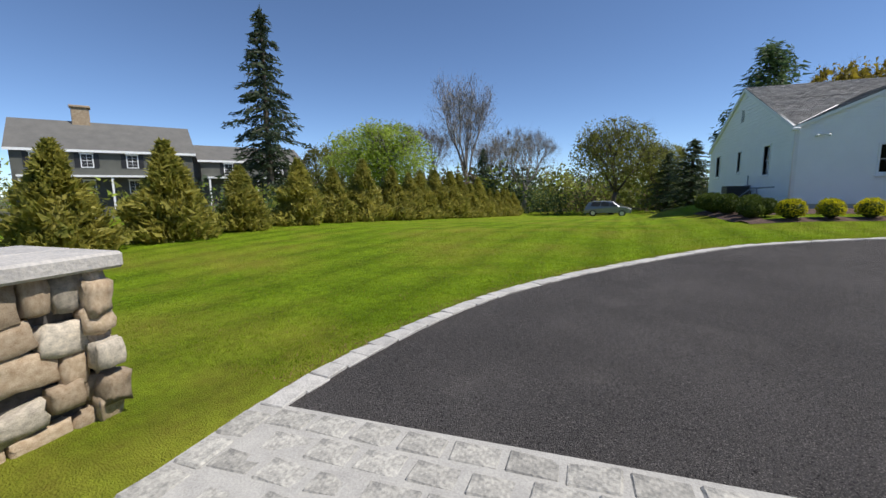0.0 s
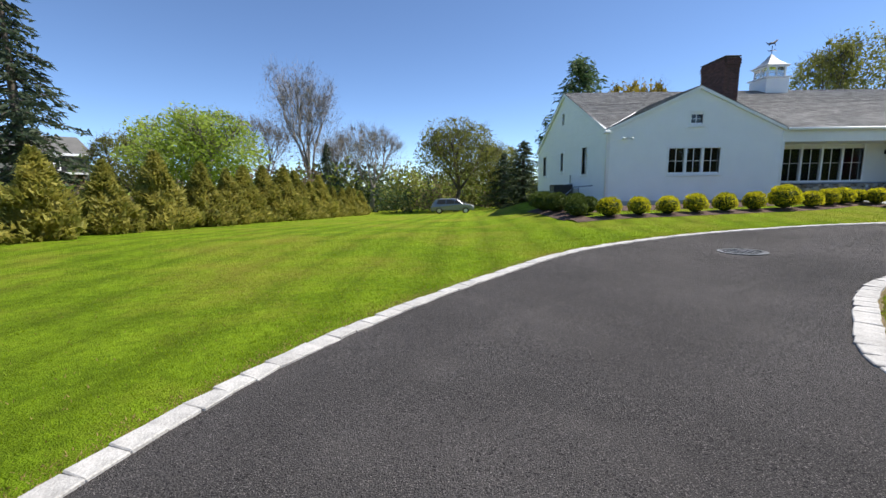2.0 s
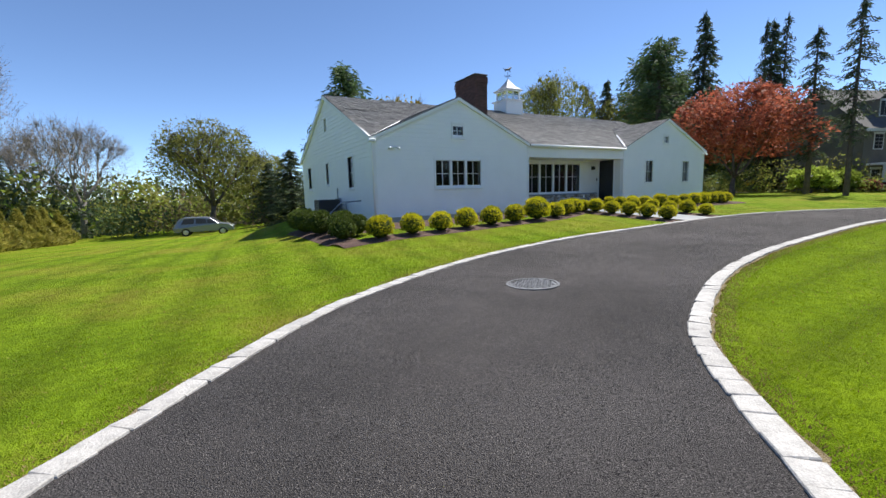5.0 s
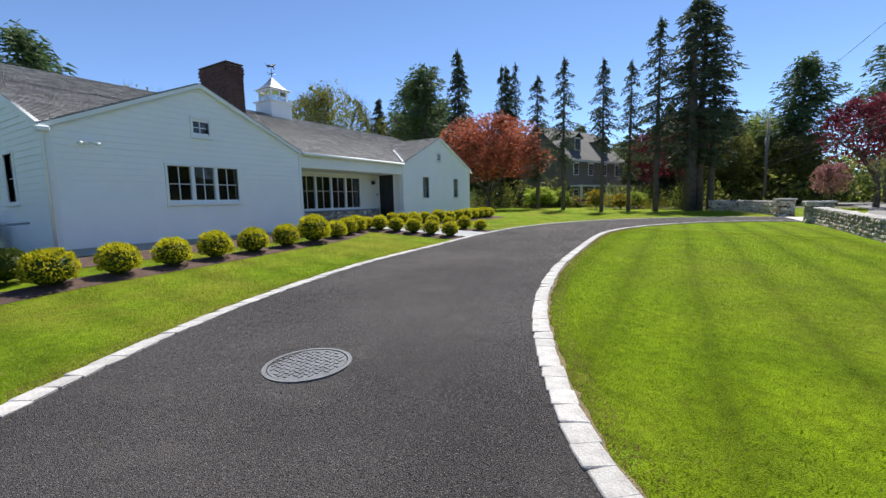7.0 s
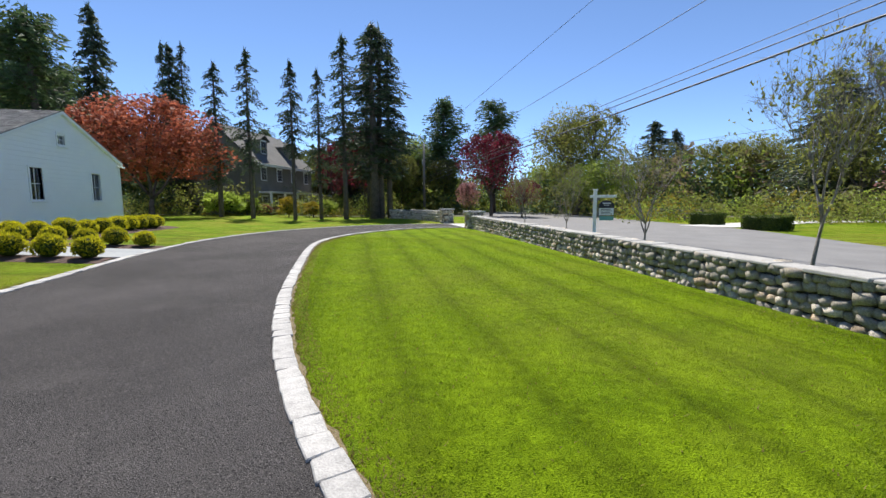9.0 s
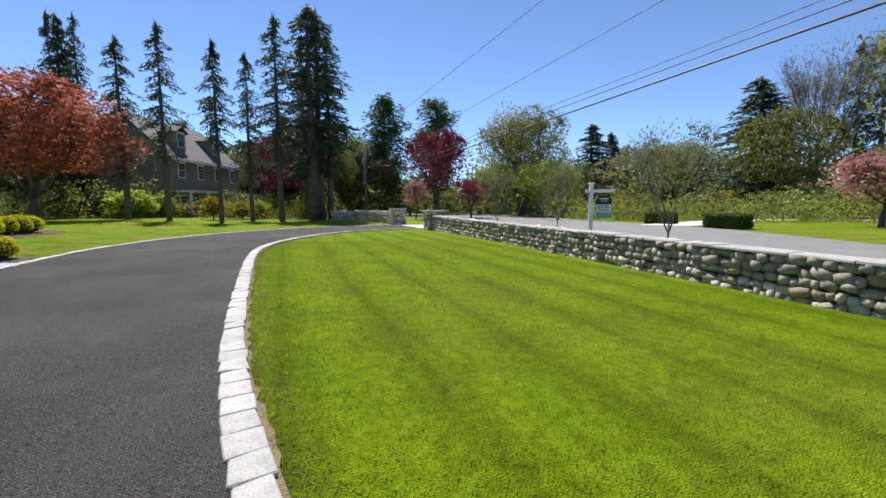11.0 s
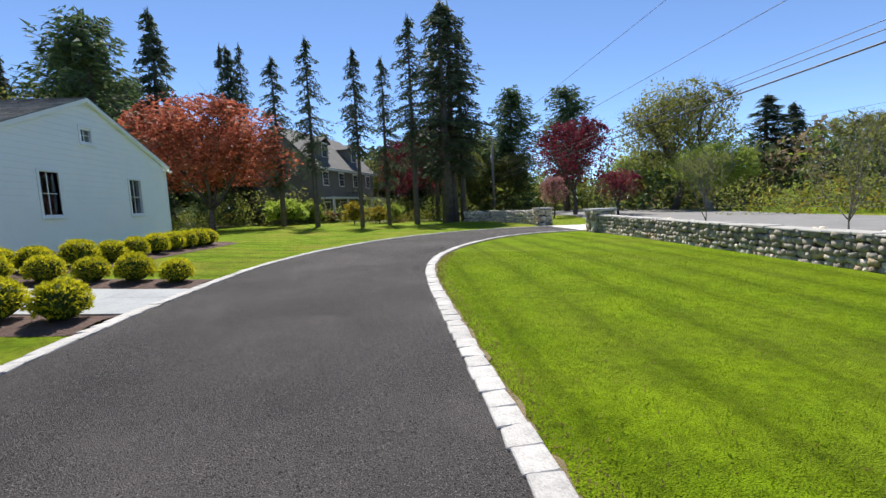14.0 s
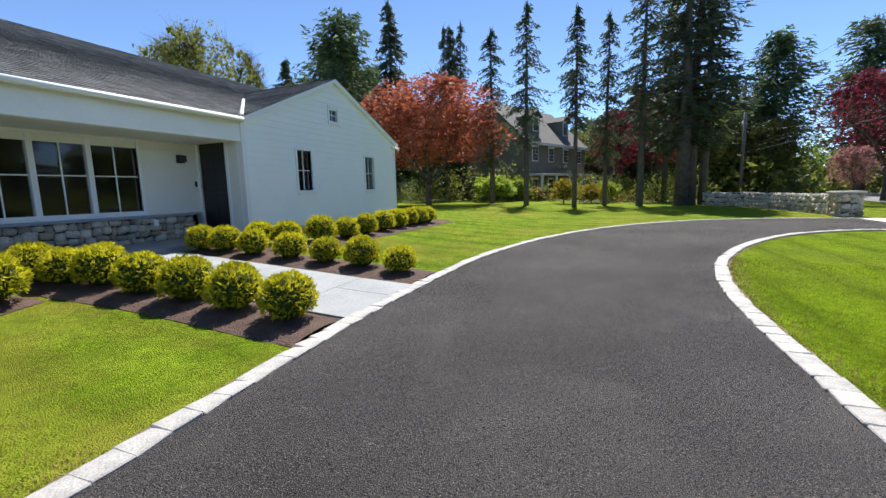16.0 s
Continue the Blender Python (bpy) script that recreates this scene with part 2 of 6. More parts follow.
M_RIM = mat("alloy_rim", (0.45, 0.46, 0.47), (0.6, 0.6, 0.6), 0.35, 6.0, 40.0, 0.0, metal=0.8)
M_POLE = mat("weathered_pole", (0.13, 0.115, 0.10), (0.24, 0.22, 0.20), 0.9, 5.0, 40.0, 0.5)
M_FENCE = mat("weathered_rail", (0.10, 0.085, 0.07), (0.2, 0.175, 0.15), 0.9, 5.0, 40.0, 0.5)
M_CONC = mat("pale_concrete", (0.45, 0.44, 0.41), (0.60, 0.58, 0.54), 0.9, 2.0, 40.0, 0.3)
M_NAVY = mat("navy_sign_paint", (0.014, 0.015, 0.03), (0.02, 0.022, 0.04), 0.4, 3.0, 30.0, 0.0)
M_TEAL = mat("teal_sign_paint", (0.12, 0.33, 0.33), (0.15, 0.38, 0.37), 0.4, 3.0, 30.0, 0.0)
M_GREYP = mat("grey_utility_paint", (0.22, 0.25, 0.28), (0.30, 0.33, 0.36), 0.5, 3.0, 30.0, 0.1)


def glass_mat():
    m = bpy.data.materials.new("window_glass")
    m.use_nodes = True
    p = m.node_tree.nodes["Principled BSDF"]
    p.inputs["Base Color"].default_value = (0.55, 0.58, 0.58, 1)
    p.inputs["Roughness"].default_value = 0.02
    p.inputs["Transmission Weight"].default_value = 1.0
    p.inputs["IOR"].default_value = 1.5
    return m


M_GLASS = glass_mat()


# ---- geometry helpers ----
def mesh_from(name, verts, faces, mats, fmat=None, smooth=False):
    me = bpy.data.meshes.new(name)
    me.from_pydata([tuple(v) for v in verts], [], faces)
    for m in (mats if isinstance(mats, (list, tuple)) else [mats]):
        me.materials.append(m)
    if fmat is not None:
        me.polygons.foreach_set("material_index", fmat)
    if smooth:
        me.polygons.foreach_set("use_smooth", [True] * len(me.polygons))
    me.update()
    return me


def part(parent, name, me, m=None):
    ob = new(name, me)
    ob.parent = parent
    if m is not None:
        ob.matrix_basis = m
    return ob


class Geo:
    """Collects boxes, prisms and tubes for one mesh."""

    def __init__(self):
        self.v, self.f = [], []

    def box(self, x0, y0, z0, x1, y1, z1):
        b = len(self.v)
        self.v += [(x0, y0, z0), (x1, y0, z0), (x1, y1, z0), (x0, y1, z0), (x0, y0, z1), (x1, y0, z1), (x1, y1, z1), (x0, y1, z1)]
        self.f += [(b, b+3, b+2, b+1), (b+4, b+5, b+6, b+7), (b, b+1, b+5, b+4), (b+1, b+2, b+6, b+5), (b+2, b+3, b+7, b+6), (b+3, b, b+4, b+7)]
        return self

    def hexa(self, p):
        b = len(self.v)
        self.v += [tuple(q) for q in p]
        self.f += [(b, b+3, b+2, b+1), (b+4, b+5, b+6, b+7), (b, b+1, b+5, b+4), (b+1, b+2, b+6, b+5), (b+2, b+3, b+7, b+6), (b+3, b, b+4, b+7)]
        return self

    def tube(self, pts, rads, n=6):
        b = len(self.v)
        k = len(pts)
        for i, p in enumerate(pts):
            p = Vector(p)
            d = (Vector(pts[min(i+1, k-1)]) - Vector(pts[max(i-1, 0)])).normalized()
            u = d.orthogonal().normalized()
            w = d.cross(u)
            for j in range(n):
                a = 2 * math.pi * j / n
                self.v.append(tuple(p + (u * math.cos(a) + w * math.sin(a)) * rads[i]))
        for i in range(k - 1):
            for j in range(n):
                j2 = (j + 1) % n
                self.f.append((b + i*n + j, b + i*n + j2, b + (i+1)*n + j2, b + (i+1)*n + j))
        self.f.append(tuple(b + (k-1)*n + j for j in range(n)))
        self.f.append(tuple(b + n - 1 - j for j in range(n)))
        return self

    def mesh(self, name, m, smooth=False):
        return mesh_from(name, self.v, self.f, m, smooth=smooth)


def bevelled(me, w, seg=1):
    bm = bmesh.new()
    bm.from_mesh(me)
    bmesh.ops.bevel(bm, geom=bm.edges[:], offset=w, segments=seg, affect='EDGES', profile=0.6)
    bm.to_mesh(me)
    bm.free()
    return me


# ---- lie of the land ----
def sstep(t, a, b):
    t = min(1.0, max(0.0, (t - a) / (b - a)))
    return t * t * (3 - 2 * t)


def gz(x, y):
    z = -0.05 + 0.012 * (min(max(x, -8), 20) - 5) + 0.01 * (min(max(y, -3), 20) - 9)
    z -= 0.006 * min(max(x - 24, 0), 12)
    z -= 0.05 * sstep(x, 6, 9) * (1 - sstep(x, 20, 27)) * sstep(y, 0.5, 1.8) * (1 - sstep(y, 2.4, 5.5))
    west = 1 - sstep(x, 1, 6.5)
    bank = 0.052 * min(max(y - 14.2, 0), 5.4)
    z += bank * (1 - west)
    fall = -0.053 * min(max(y - 14, 0), 40) * west
    z += fall * (1 - sstep(y, 28, 36)) if x > 1 else 0
    z += fall if x <= 1 else 0
    if x > 1:
        back = -0.053 * min(max(y - 14, 0), 40) * (1 - sstep(x, 20, 36))
        z += back * sstep(y, 28, 36)
    return z


def curve_pts(ctrl, step):
    """Evenly spaced points on a smooth line through the control points."""
    pts = []
    c = [ctrl[0]] + list(ctrl) + [ctrl[-1]]
    for i in range(1, len(c) - 2):
        p0, p1, p2, p3 = (np.array(c[i + k], float) for k in (-1, 0, 1, 2))
        for t in np.linspace(0, 1, 24, endpoint=False):
            pts.append(0.5 * (2*p1 + (p2-p0)*t + (2*p0-5*p1+4*p2-p3)*t*t + (3*p1-p0-3*p2+p3)*t**3))
    pts.append(np.array(ctrl[-1], float))
    pts = np.array(pts)
    s = np.concatenate([[0], np.cumsum(np.hypot(*np.diff(pts, axis=0).T))])
    n = max(2, int(round(s[-1] / step)))
    u = np.linspace(0, s[-1], n + 1)
    return np.stack([np.interp(u, s, pts[:, 0]), np.interp(u, s, pts[:, 1])], 1)


def shifted(c, d):
    """The line moved sideways by d to its left."""
    c = np.array(c, float)
    t = np.gradient(c, axis=0)
    t /= np.hypot(t[:, 0], t[:, 1])[:, None]
    return [tuple(p) for p in c + np.stack([-t[:, 1], t[:, 0]], 1) * d]


OUTER = [(-2.75, 1.95), (-2.7, 2.5), (-2.5, 3.5), (-2.0, 5.2), (-1.0, 6.85), (0.4, 8.6), (2.2, 10.5), (4.1, 11.7), (6, 12.5), (8, 13.1), (10.5, 13.6),
         (13.5, 13.8), (16.5, 14.03), (19.1, 14.05), (21.6, 13.9), (24.6, 13.3), (28.0, 12.1), (31.2, 10.2), (33.6, 7.8), (35.2, 4.8), (35.8, 2.0)]
OUTER = shifted(OUTER, -0.14)[:3] + shifted(OUTER, -0.22)[3:8] + shifted(OUTER, -0.15)[8:]
INNER = [(2.6, 1.95), (2.76, 3.6), (3.14, 5.05), (3.83, 5.88), (4.94, 6.97), (6.0, 7.62), (7.81, 8.37), (9.61, 8.86), (12, 9.25), (15.7, 9.55), (18.5, 9.7), (20.4, 9.6),
         (22.4, 9.2), (25.2, 8.1), (27.8, 6.5), (29.6, 4.4), (30.2, 2.0)]


def inside(poly, x, y):
    r, n = False, len(poly)
    for i in range(n):
        (x0, y0), (x1, y1) = poly[i], poly[i - 1]
        if (y0 > y) != (y1 > y) and x < (x1 - x0) * (y - y0) / (y1 - y0) + x0:
            r = not r
    return r


# ---- ground, road, drive ----
def axis(marks):
    a = []
    for lo, hi, st in marks:
        a += list(np.arange(lo, hi, st))
    return a + [marks[-1][1]]


def build_ground():
    xs = axis([(-900, -120, 130), (-120, -30, 10), (-30, -8, 2), (-8, 40, 0.5), (40, 120, 8), (120, 900, 130)])
    ys = axis([(-900, -120, 130), (-120, -20, 10), (-20, 0, 2), (0, 36, 0.5), (36, 76, 4), (76, 120, 11), (120, 900, 130)])
    island = [tuple(p) for p in curve_pts(INNER, 1.0)] + [(30.2, 1.9), (2.6, 1.9)]
    v = [(x, y, gz(x, y)) for y in ys for x in xs]
    nx = len(xs)
    f, fm = [], []
    for j in range(len(ys) - 1):
        for i in range(nx - 1):
            f.append((j*nx+i, j*nx+i+1, (j+1)*nx+i+1, (j+1)*nx+i))
            cx, cy = (xs[i] + xs[i+1]) / 2, (ys[j] + ys[j+1]) / 2
            far = cx < -34 or cx > 52 or cy > 62 or cy < -34
            fm.append(2 if far else 1 if inside(island, cx, cy) else 0)
    g = new("ground", mesh_from("ground", v, f, [M_LAWN, M_ISLAND, M_SOIL], fm, True))
    tagged(g, "green mown lawn with mowing stripes and dry patches", "lawn", kind="structure")


def strip(a, b, n, lift):
    """A sheet between two lines with as many points, n cells across."""
    v, f = [], []
    for p, q in zip(a, b):
        for k in range(n + 1):
            x, y = p + (q - p) * k / n
            v.append((x, y, gz(x, y) + lift))
    m = n + 1
    for i in range(len(a) - 1):
        for k in range(n):
            f.append((i*m+k, (i+1)*m+k, (i+1)*m+k+1, i*m+k+1))
    return v, f


def resample(c, n):
    p = curve_pts(c, 0.2)
    u = np.linspace(0, len(p) - 1, n)
    return np.stack([np.interp(u, range(len(p)), p[:, 0]), np.interp(u, range(len(p)), p[:, 1])], 1)


def build_drive():
    v, f = strip(resample(INNER, 150), resample(OUTER, 150), 10, 0.022)
    me = mesh_from("driveway", v, f, M_ASPH, smooth=True)
    tagged(new("driveway", me), "dark grey asphalt driveway curving past the house", "driveway", kind="structure")
    road = [(-80, -0.6), (-20, -0.6), (10, -0.9), (25, -1.6), (40, -2.8), (60, -7), (120, -13)]
    far = [(-80, -8.0), (-20, -7.0), (10, -7.5), (25, -12.2), (40, -16), (60, -19.5), (120, -24)]
    v, f = strip(resample(road, 80), resample(far, 80), 4, 0.03)
    tagged(new("road", mesh_from("road", v, [q[::-1] for q in f], M_ROAD, smooth=True)), "pale grey sunlit street surface beyond the stone wall", "road", kind="structure")
    # cobble apron beds and the far paved entrance
    for name, x0, x1, y0, y1, m in (("apron_bed", -2.74, 2.9, -3.0, 1.97, M_JOINT), ("far_apron", 30.0, 36.0, -6.5, 2.1, M_CONC)):
        v, f = strip(np.array([(x0, y) for y in np.linspace(y0, y1, 10)]), np.array([(x1, y) for y in np.linspace(y0, y1, 10)]), 8, 0.027)
        tagged(new(name, mesh_from(name, v, [q[::-1] for q in f], m)), "pale paved entrance strip at the gate", "pavement", kind="structure")


build_ground()
build_drive()


# ---- the white house ----
HX0, HX1, HY0, HY1 = 6.6, 27.62, 19.6, 31.8
EAVE, RIDGE, RIDGE_Y, GABLE = 3.40, 6.08, 25.7, 5.05
PX0, PX1, PY = 13.85, 20.27, 21.2          # porch recess
FLOOR = 0.78


def cut(x0, x1, z0, z1, holes):
    """The pieces of a row left between the openings (x0, z0, x1, z1)."""
    mid = (z0 + z1) / 2
    spans = [(x0, x1)]
    for hx0, hz0, hx1, hz1 in holes:
        if hz0 < mid < hz1:
            nxt = []
            for a, b in spans:
                if hx0 > a:
                    nxt.append((a, min(b, hx0)))
                if hx1 < b:
                    nxt.append((max(a, hx1), b))
            spans = [(a, b) for a, b in nxt if b - a > 0.01]
    return spans


def clad_wall(name, a, along, out, length, base, top, holes, label, m=M_WHITE, step=0.165, thick=0.16):
    """A thick wall with openings and lapped boards on it; top(s) is the height at s along it. a: corner, along and out: unit vectors."""
    a, along, out = Vector(a), Vector(along), Vector(out)

    def P(s, d, z):
        q = a + along * s + out * d
        return (q.x, q.y, z)

    g = Geo()
    peak = max(top(length * k / 40) for k in range(41))
    marks = sorted({0.0, length, length / 2, *[h[0] for h in holes], *[h[2] for h in holes]})
    for u, w in zip(marks, marks[1:]):
        z = base
        for h in sorted((h for h in holes if h[0] <= u + 1e-4 and h[2] >= w - 1e-4), key=lambda q: q[1]):
            g.hexa([P(u, -thick, z), P(w, -thick, z), P(w, 0, z), P(u, 0, z), P(u, -thick, h[1]), P(w, -thick, h[1]), P(w, 0, h[1]), P(u, 0, h[1])])
            z = h[3]
        g.hexa([P(u, -thick, z), P(w, -thick, z), P(w, 0, z), P(u, 0, z), P(u, -thick, top(u)), P(w, -thick, top(w)), P(w, 0, top(w)), P(u, 0, top(u))])
    wall = new(name, g.mesh(name, m))
    tagged(wall, label, "wall", kind="structure")
    z = base
    while z < peak - 0.02:
        z1 = min(z + step, peak - 0.01)
        n = 120
        ok = [length * k / n for k in range(n + 1) if top(length * k / n) >= z + 0.02]
        if len(ok) < 2:
            break
        lo, hi = ok[0], ok[-1]
        for s0, s1 in cut(lo, hi, z, z1, holes):
            full = [q for q in ok if s0 < q < s1 and top(q) >= z1]
            line = [s0] + ([full[0], full[-1]] if len(full) > 1 else []) + [s1]
            b = Geo()
            for u, w in zip(line, line[1:]):
                t0, t1 = min(z1, max(top(u), z + 0.01)), min(z1, max(top(w), z + 0.01))
                b.hexa([P(u, -0.004, z), P(w, -0.004, z), P(w, 0.021, z), P(u, 0.021, z), P(u, -0.004, t0), P(w, -0.004, t1), P(w, 0.005, t1), P(u, 0.005, t0)])
            part(wall, "board", b.mesh("board", m))
        z += step
    return wall


def window(a, along, out, s0, z0, s1, z1, cols, rows, label, sashes=1, m=M_TRIM):
    """A casement set in an opening: frame, sill, muntins and glass."""
    a, along, out = Vector(a), Vector(along), Vector(out)
    ang = math.atan2(along.y, along.x)
    top = new("window", None)
    w, h = s1 - s0, z1 - z0
    o = a + along * s0
    top.matrix_world = Matrix.Translation((o.x, o.y, z0)) @ Matrix.Rotation(ang, 4, 'Z')
    k = -1 if Vector((0, -1, 0)).dot(Matrix.Rotation(-ang, 3, 'Z') @ out) > 0 else 1
    g = Geo()

    def bx(x0, d0, zz0, x1, d1, zz1):
        g.box(x0, min(k*d0, k*d1), zz0, x1, max(k*d0, k*d1), zz1)

    fr = 0.075
    bx(-fr, -0.10, -fr, 0.0, 0.045, h + fr)
    bx(w, -0.10, -fr, w + fr, 0.045, h + fr)
    bx(0, -0.10, h, w, 0.045, h + fr)
    bx(0, -0.10, -fr, w, 0.045, 0.0)
    sw = w / sashes
    for i in range(1, sashes):
        bx(i*sw - 0.05, -0.10, 0, i*sw + 0.05, 0.03, h)
    part(top, "frame", bevelled(g.mesh("frame", m), 0.006))
    g = Geo()
    bx(-fr - 0.03, 0.047, -fr - 0.035, w + fr + 0.03, 0.085, -fr + 0.01)
    part(top, "sill", bevelled(g.mesh("sill", m), 0.006))
    g = Geo()
    for i in range(sashes):
        x0 = i*sw + (0.05 if i else 0)
        x1 = (i+1)*sw - (0.05 if i < sashes - 1 else 0)
        for c in range(1, cols):
            x = x0 + (x1 - x0) * c / cols
            bx(x - 0.011, -0.062, 0, x + 0.011, -0.03, h)
        for r in range(1, rows):
            z = h * r / rows
            bx(x0, -0.058, z - 0.011, x1, -0.034, z + 0.011)
    part(top, "muntin", g.mesh("muntin", m))
    for i in range(sashes):
        g = Geo()
        bx(i*sw, -0.054, 0, (i+1)*sw, -0.046, h)
        pane = part(top, "pane", g.mesh("pane", M_GLASS))
        pane.visible_shadow = False
    tagged(top, label, "window", group="house windows")
    return top


def gable_top(length, eave, peak):
    return lambda s: eave + (peak - eave) * (1 - abs(2 * s / length - 1))


def roof_slab(name, corners, label, m=M_ROOF, course=0.15, thick=0.05):
    """Lapped shingle courses over a quadrilateral or triangle: eave a-b, top d-c. Returns the object."""
    A, B, C, D = (Vector(p) for p in corners)
    n = ((B - A).cross(D - A) + (C - B).cross(D - B)).normalized()
    k = max(1, int(((A + B) / 2 - (C + D) / 2).length / course))
    g = Geo()
    for i in range(k):
        u, w = i / k, (i + 1.25) / k
        w = min(w, 1.0)
        p0, p1 = A.lerp(D, u), B.lerp(C, u)
        q0, q1 = A.lerp(D, w), B.lerp(C, w)
        if max((p0 - p1).length, (q0 - q1).length) < 0.05:
            continue
        lo, hi = n * 0.034, n * 0.018
        g.hexa([p0 - n*thick, p1 - n*thick, q1 - n*thick, q0 - n*thick, p0 + lo, p1 + lo, q1 + hi*0.4, q0 + hi*0.4])
    return tagged(new(name, g.mesh(name, m)), label, "roof", kind="structure")


def build_house():
    G1, G2 = PX0 - HX0, HX1 - PX1
    front1 = [(9.14, 1.66, 11.25, 2.68), (9.96, 3.62, 10.43, 4.08)]
    front2 = [(22.12, 1.70, 22.69, 2.83), (25.50, 1.70, 26.06, 2.83), (23.66, 3.82, 24.04, 4.22)]
    w1 = [(x0 - HX0, z0, x1 - HX0, z1) for x0, z0, x1, z1 in front1]
    w2 = [(x0 - PX1, z0, x1 - PX1, z1) for x0, z0, x1, z1 in front2]
    clad_wall("wall_south_wing_a", (HX0, HY0, 0), (1, 0, 0), (0, -1, 0), G1, 0.55, gable_top(G1, EAVE, GABLE), w1, "white lapped clapboard gable wall of the house")
    clad_wall("wall_south_wing_b", (PX1, HY0, 0), (1, 0, 0), (0, -1, 0), G2, 0.70, gable_top(G2, EAVE, GABLE), w2, "white lapped clapboard gable wall of the house")
    D = HY1 - HY0
    side = [(2.30, 1.74, 3.0, 2.98), (6.15, 1.95, 6.6, 2.98), (9.85, 1.78, 10.6, 3.02), (6.15, 4.52, 6.60, 5.10)]
    clad_wall("wall_west", (HX0, HY0, 0), (0, 1, 0), (-1, 0, 0), D, 0.35, gable_top(D, EAVE, RIDGE), side, "white lapped clapboard end wall under the main gable")
    clad_wall("wall_east", (HX1, HY0, 0), (0, 1, 0), (1, 0, 0), D, 0.5, gable_top(D, EAVE, RIDGE), [], "white lapped clapboard end wall under the main gable")
    g = Geo().box(HX0, HY1 - 0.16, 0.2, HX1, HY1, EAVE)
    tagged(new("wall_north", g.mesh("wall_north", M_WHITE)), "white painted back wall", "wall", kind="structure")
    # porch recess
    pw = [(0.28, 1.30, 18.80 - PX0, 2.84)]
    clad_wall("wall_porch", (PX0, PY, 0), (1, 0, 0), (0, -1, 0), PX1 - PX0, 1.20, lambda s: EAVE - 0.2, pw, "white painted porch wall behind the recess", M_CREAM, 0.30)
    gl = Geo().box(PX0 - 0.16, HY0 + 0.165, 0.5, PX0, PY, EAVE - 0.1)
    tagged(new("wall_porch_return", gl.mesh("wall_porch_return", M_CREAM)), "white painted return wall of the porch", "wall", kind="structure")
    gr = Geo()
    for y0, y1, z0, z1 in ((HY0 + 0.165, 20.18, 0.6, EAVE - 0.1), (21.12, PY + 0.2, 0.6, EAVE - 0.1), (20.18, 21.12, 2.92, EAVE - 0.1), (20.18, 21.12, 0.55, FLOOR)):
        gr.box(PX1, y0, z0, PX1 + 0.16, y1, z1)
    tagged(new("wall_porch_door", gr.mesh("wall_porch_door", M_CREAM)), "white painted return wall holding the entrance door", "wall", kind="structure")
    ce = Geo().box(PX0, HY0 + 0.12, EAVE - 0.50, PX1, PY, EAVE - 0.44)
    tagged(new("porch_ceiling", ce.mesh("porch_ceiling", M_CREAM)), "cream painted porch ceiling", "ceiling", kind="structure")
    be = Geo().box(PX0 + 0.002, HY0 - 0.01, EAVE - 0.52, PX1 - 0.002, HY0 + 0.115, EAVE - 0.02)
    tagged(new("trim_fascia", bevelled(be.mesh("trim_fascia", M_TRIM), 0.012)), "white porch beam under the gutter", "trim", kind="structure")
    pf = Geo().box(PX0, HY0 - 0.2, 0.15, PX1, PY, 0.60)
    tagged(new("porch_floor", pf.mesh("porch_floor", M_WALKSTONE)), "bluestone porch floor", "floor", kind="structure")
    st = Geo().box(19.55, 20.0, 0.60, PX1, 21.15, FLOOR)
    tagged(new("door_step", bevelled(st.mesh("door_step", M_CAP), 0.015)), "bluestone step at the entrance door", "step")
    # interior: unseen added surfaces, the rooms' dimness put into their near-black colour
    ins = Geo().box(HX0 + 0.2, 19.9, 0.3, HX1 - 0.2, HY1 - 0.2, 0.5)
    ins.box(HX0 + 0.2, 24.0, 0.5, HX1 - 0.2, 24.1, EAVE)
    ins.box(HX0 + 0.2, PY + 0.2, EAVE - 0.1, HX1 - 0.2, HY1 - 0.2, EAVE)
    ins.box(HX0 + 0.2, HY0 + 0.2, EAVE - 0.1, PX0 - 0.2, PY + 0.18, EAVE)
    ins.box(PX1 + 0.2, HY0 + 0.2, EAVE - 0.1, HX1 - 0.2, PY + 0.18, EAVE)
    tagged(new("unlit_room_filler", ins.mesh("unlit_room_filler", M_ROOMSHADE)), "added room surfaces coloured near black as unlit rooms behind the windows", "wall", kind="structure")
    fnd = Geo().box(HX0 + 0.03, HY0 + 0.03, -0.3, PX0, HY0 + 0.2, 0.56).box(PX1, HY0 + 0.03, -0.3, HX1 - 0.02, HY0 + 0.2, 0.71)
    fnd.box(HX0 + 0.03, HY0 + 0.2, -1.2, HX0 + 0.2, HY1, 0.36)
    tagged(new("foundation", fnd.mesh("foundation", M_CONC)), "grey concrete foundation strip", "foundation", kind="structure")
    # windows
    A, AL, O = (0, HY0, 0), (1, 0, 0), (0, -1, 0)
    window(A, AL, O, *front1[0], 2, 2, "white triple casement window with dark panes", 3)
    window(A, AL, O, *front1[1], 2, 2, "small white attic window in the gable")
    for h in front2[:2]:
        window(A, AL, O, *h, 2, 2, "narrow white casement window with dark panes")
    window(A, AL, O, *front2[2], 2, 2, "small white attic window in the gable")
    window((0, PY, 0), AL, O, PX0 + 0.28, 1.30, 18.80, 2.84, 2, 2, "wide white four-part porch window", 5)
    for h in side[:3]:
        window((HX0, HY0, 0), (0, 1, 0), (-1, 0, 0), *h, 2, 2, "narrow white window in the end wall")
    lv = new("gable_louvre", None)
    g = Geo()
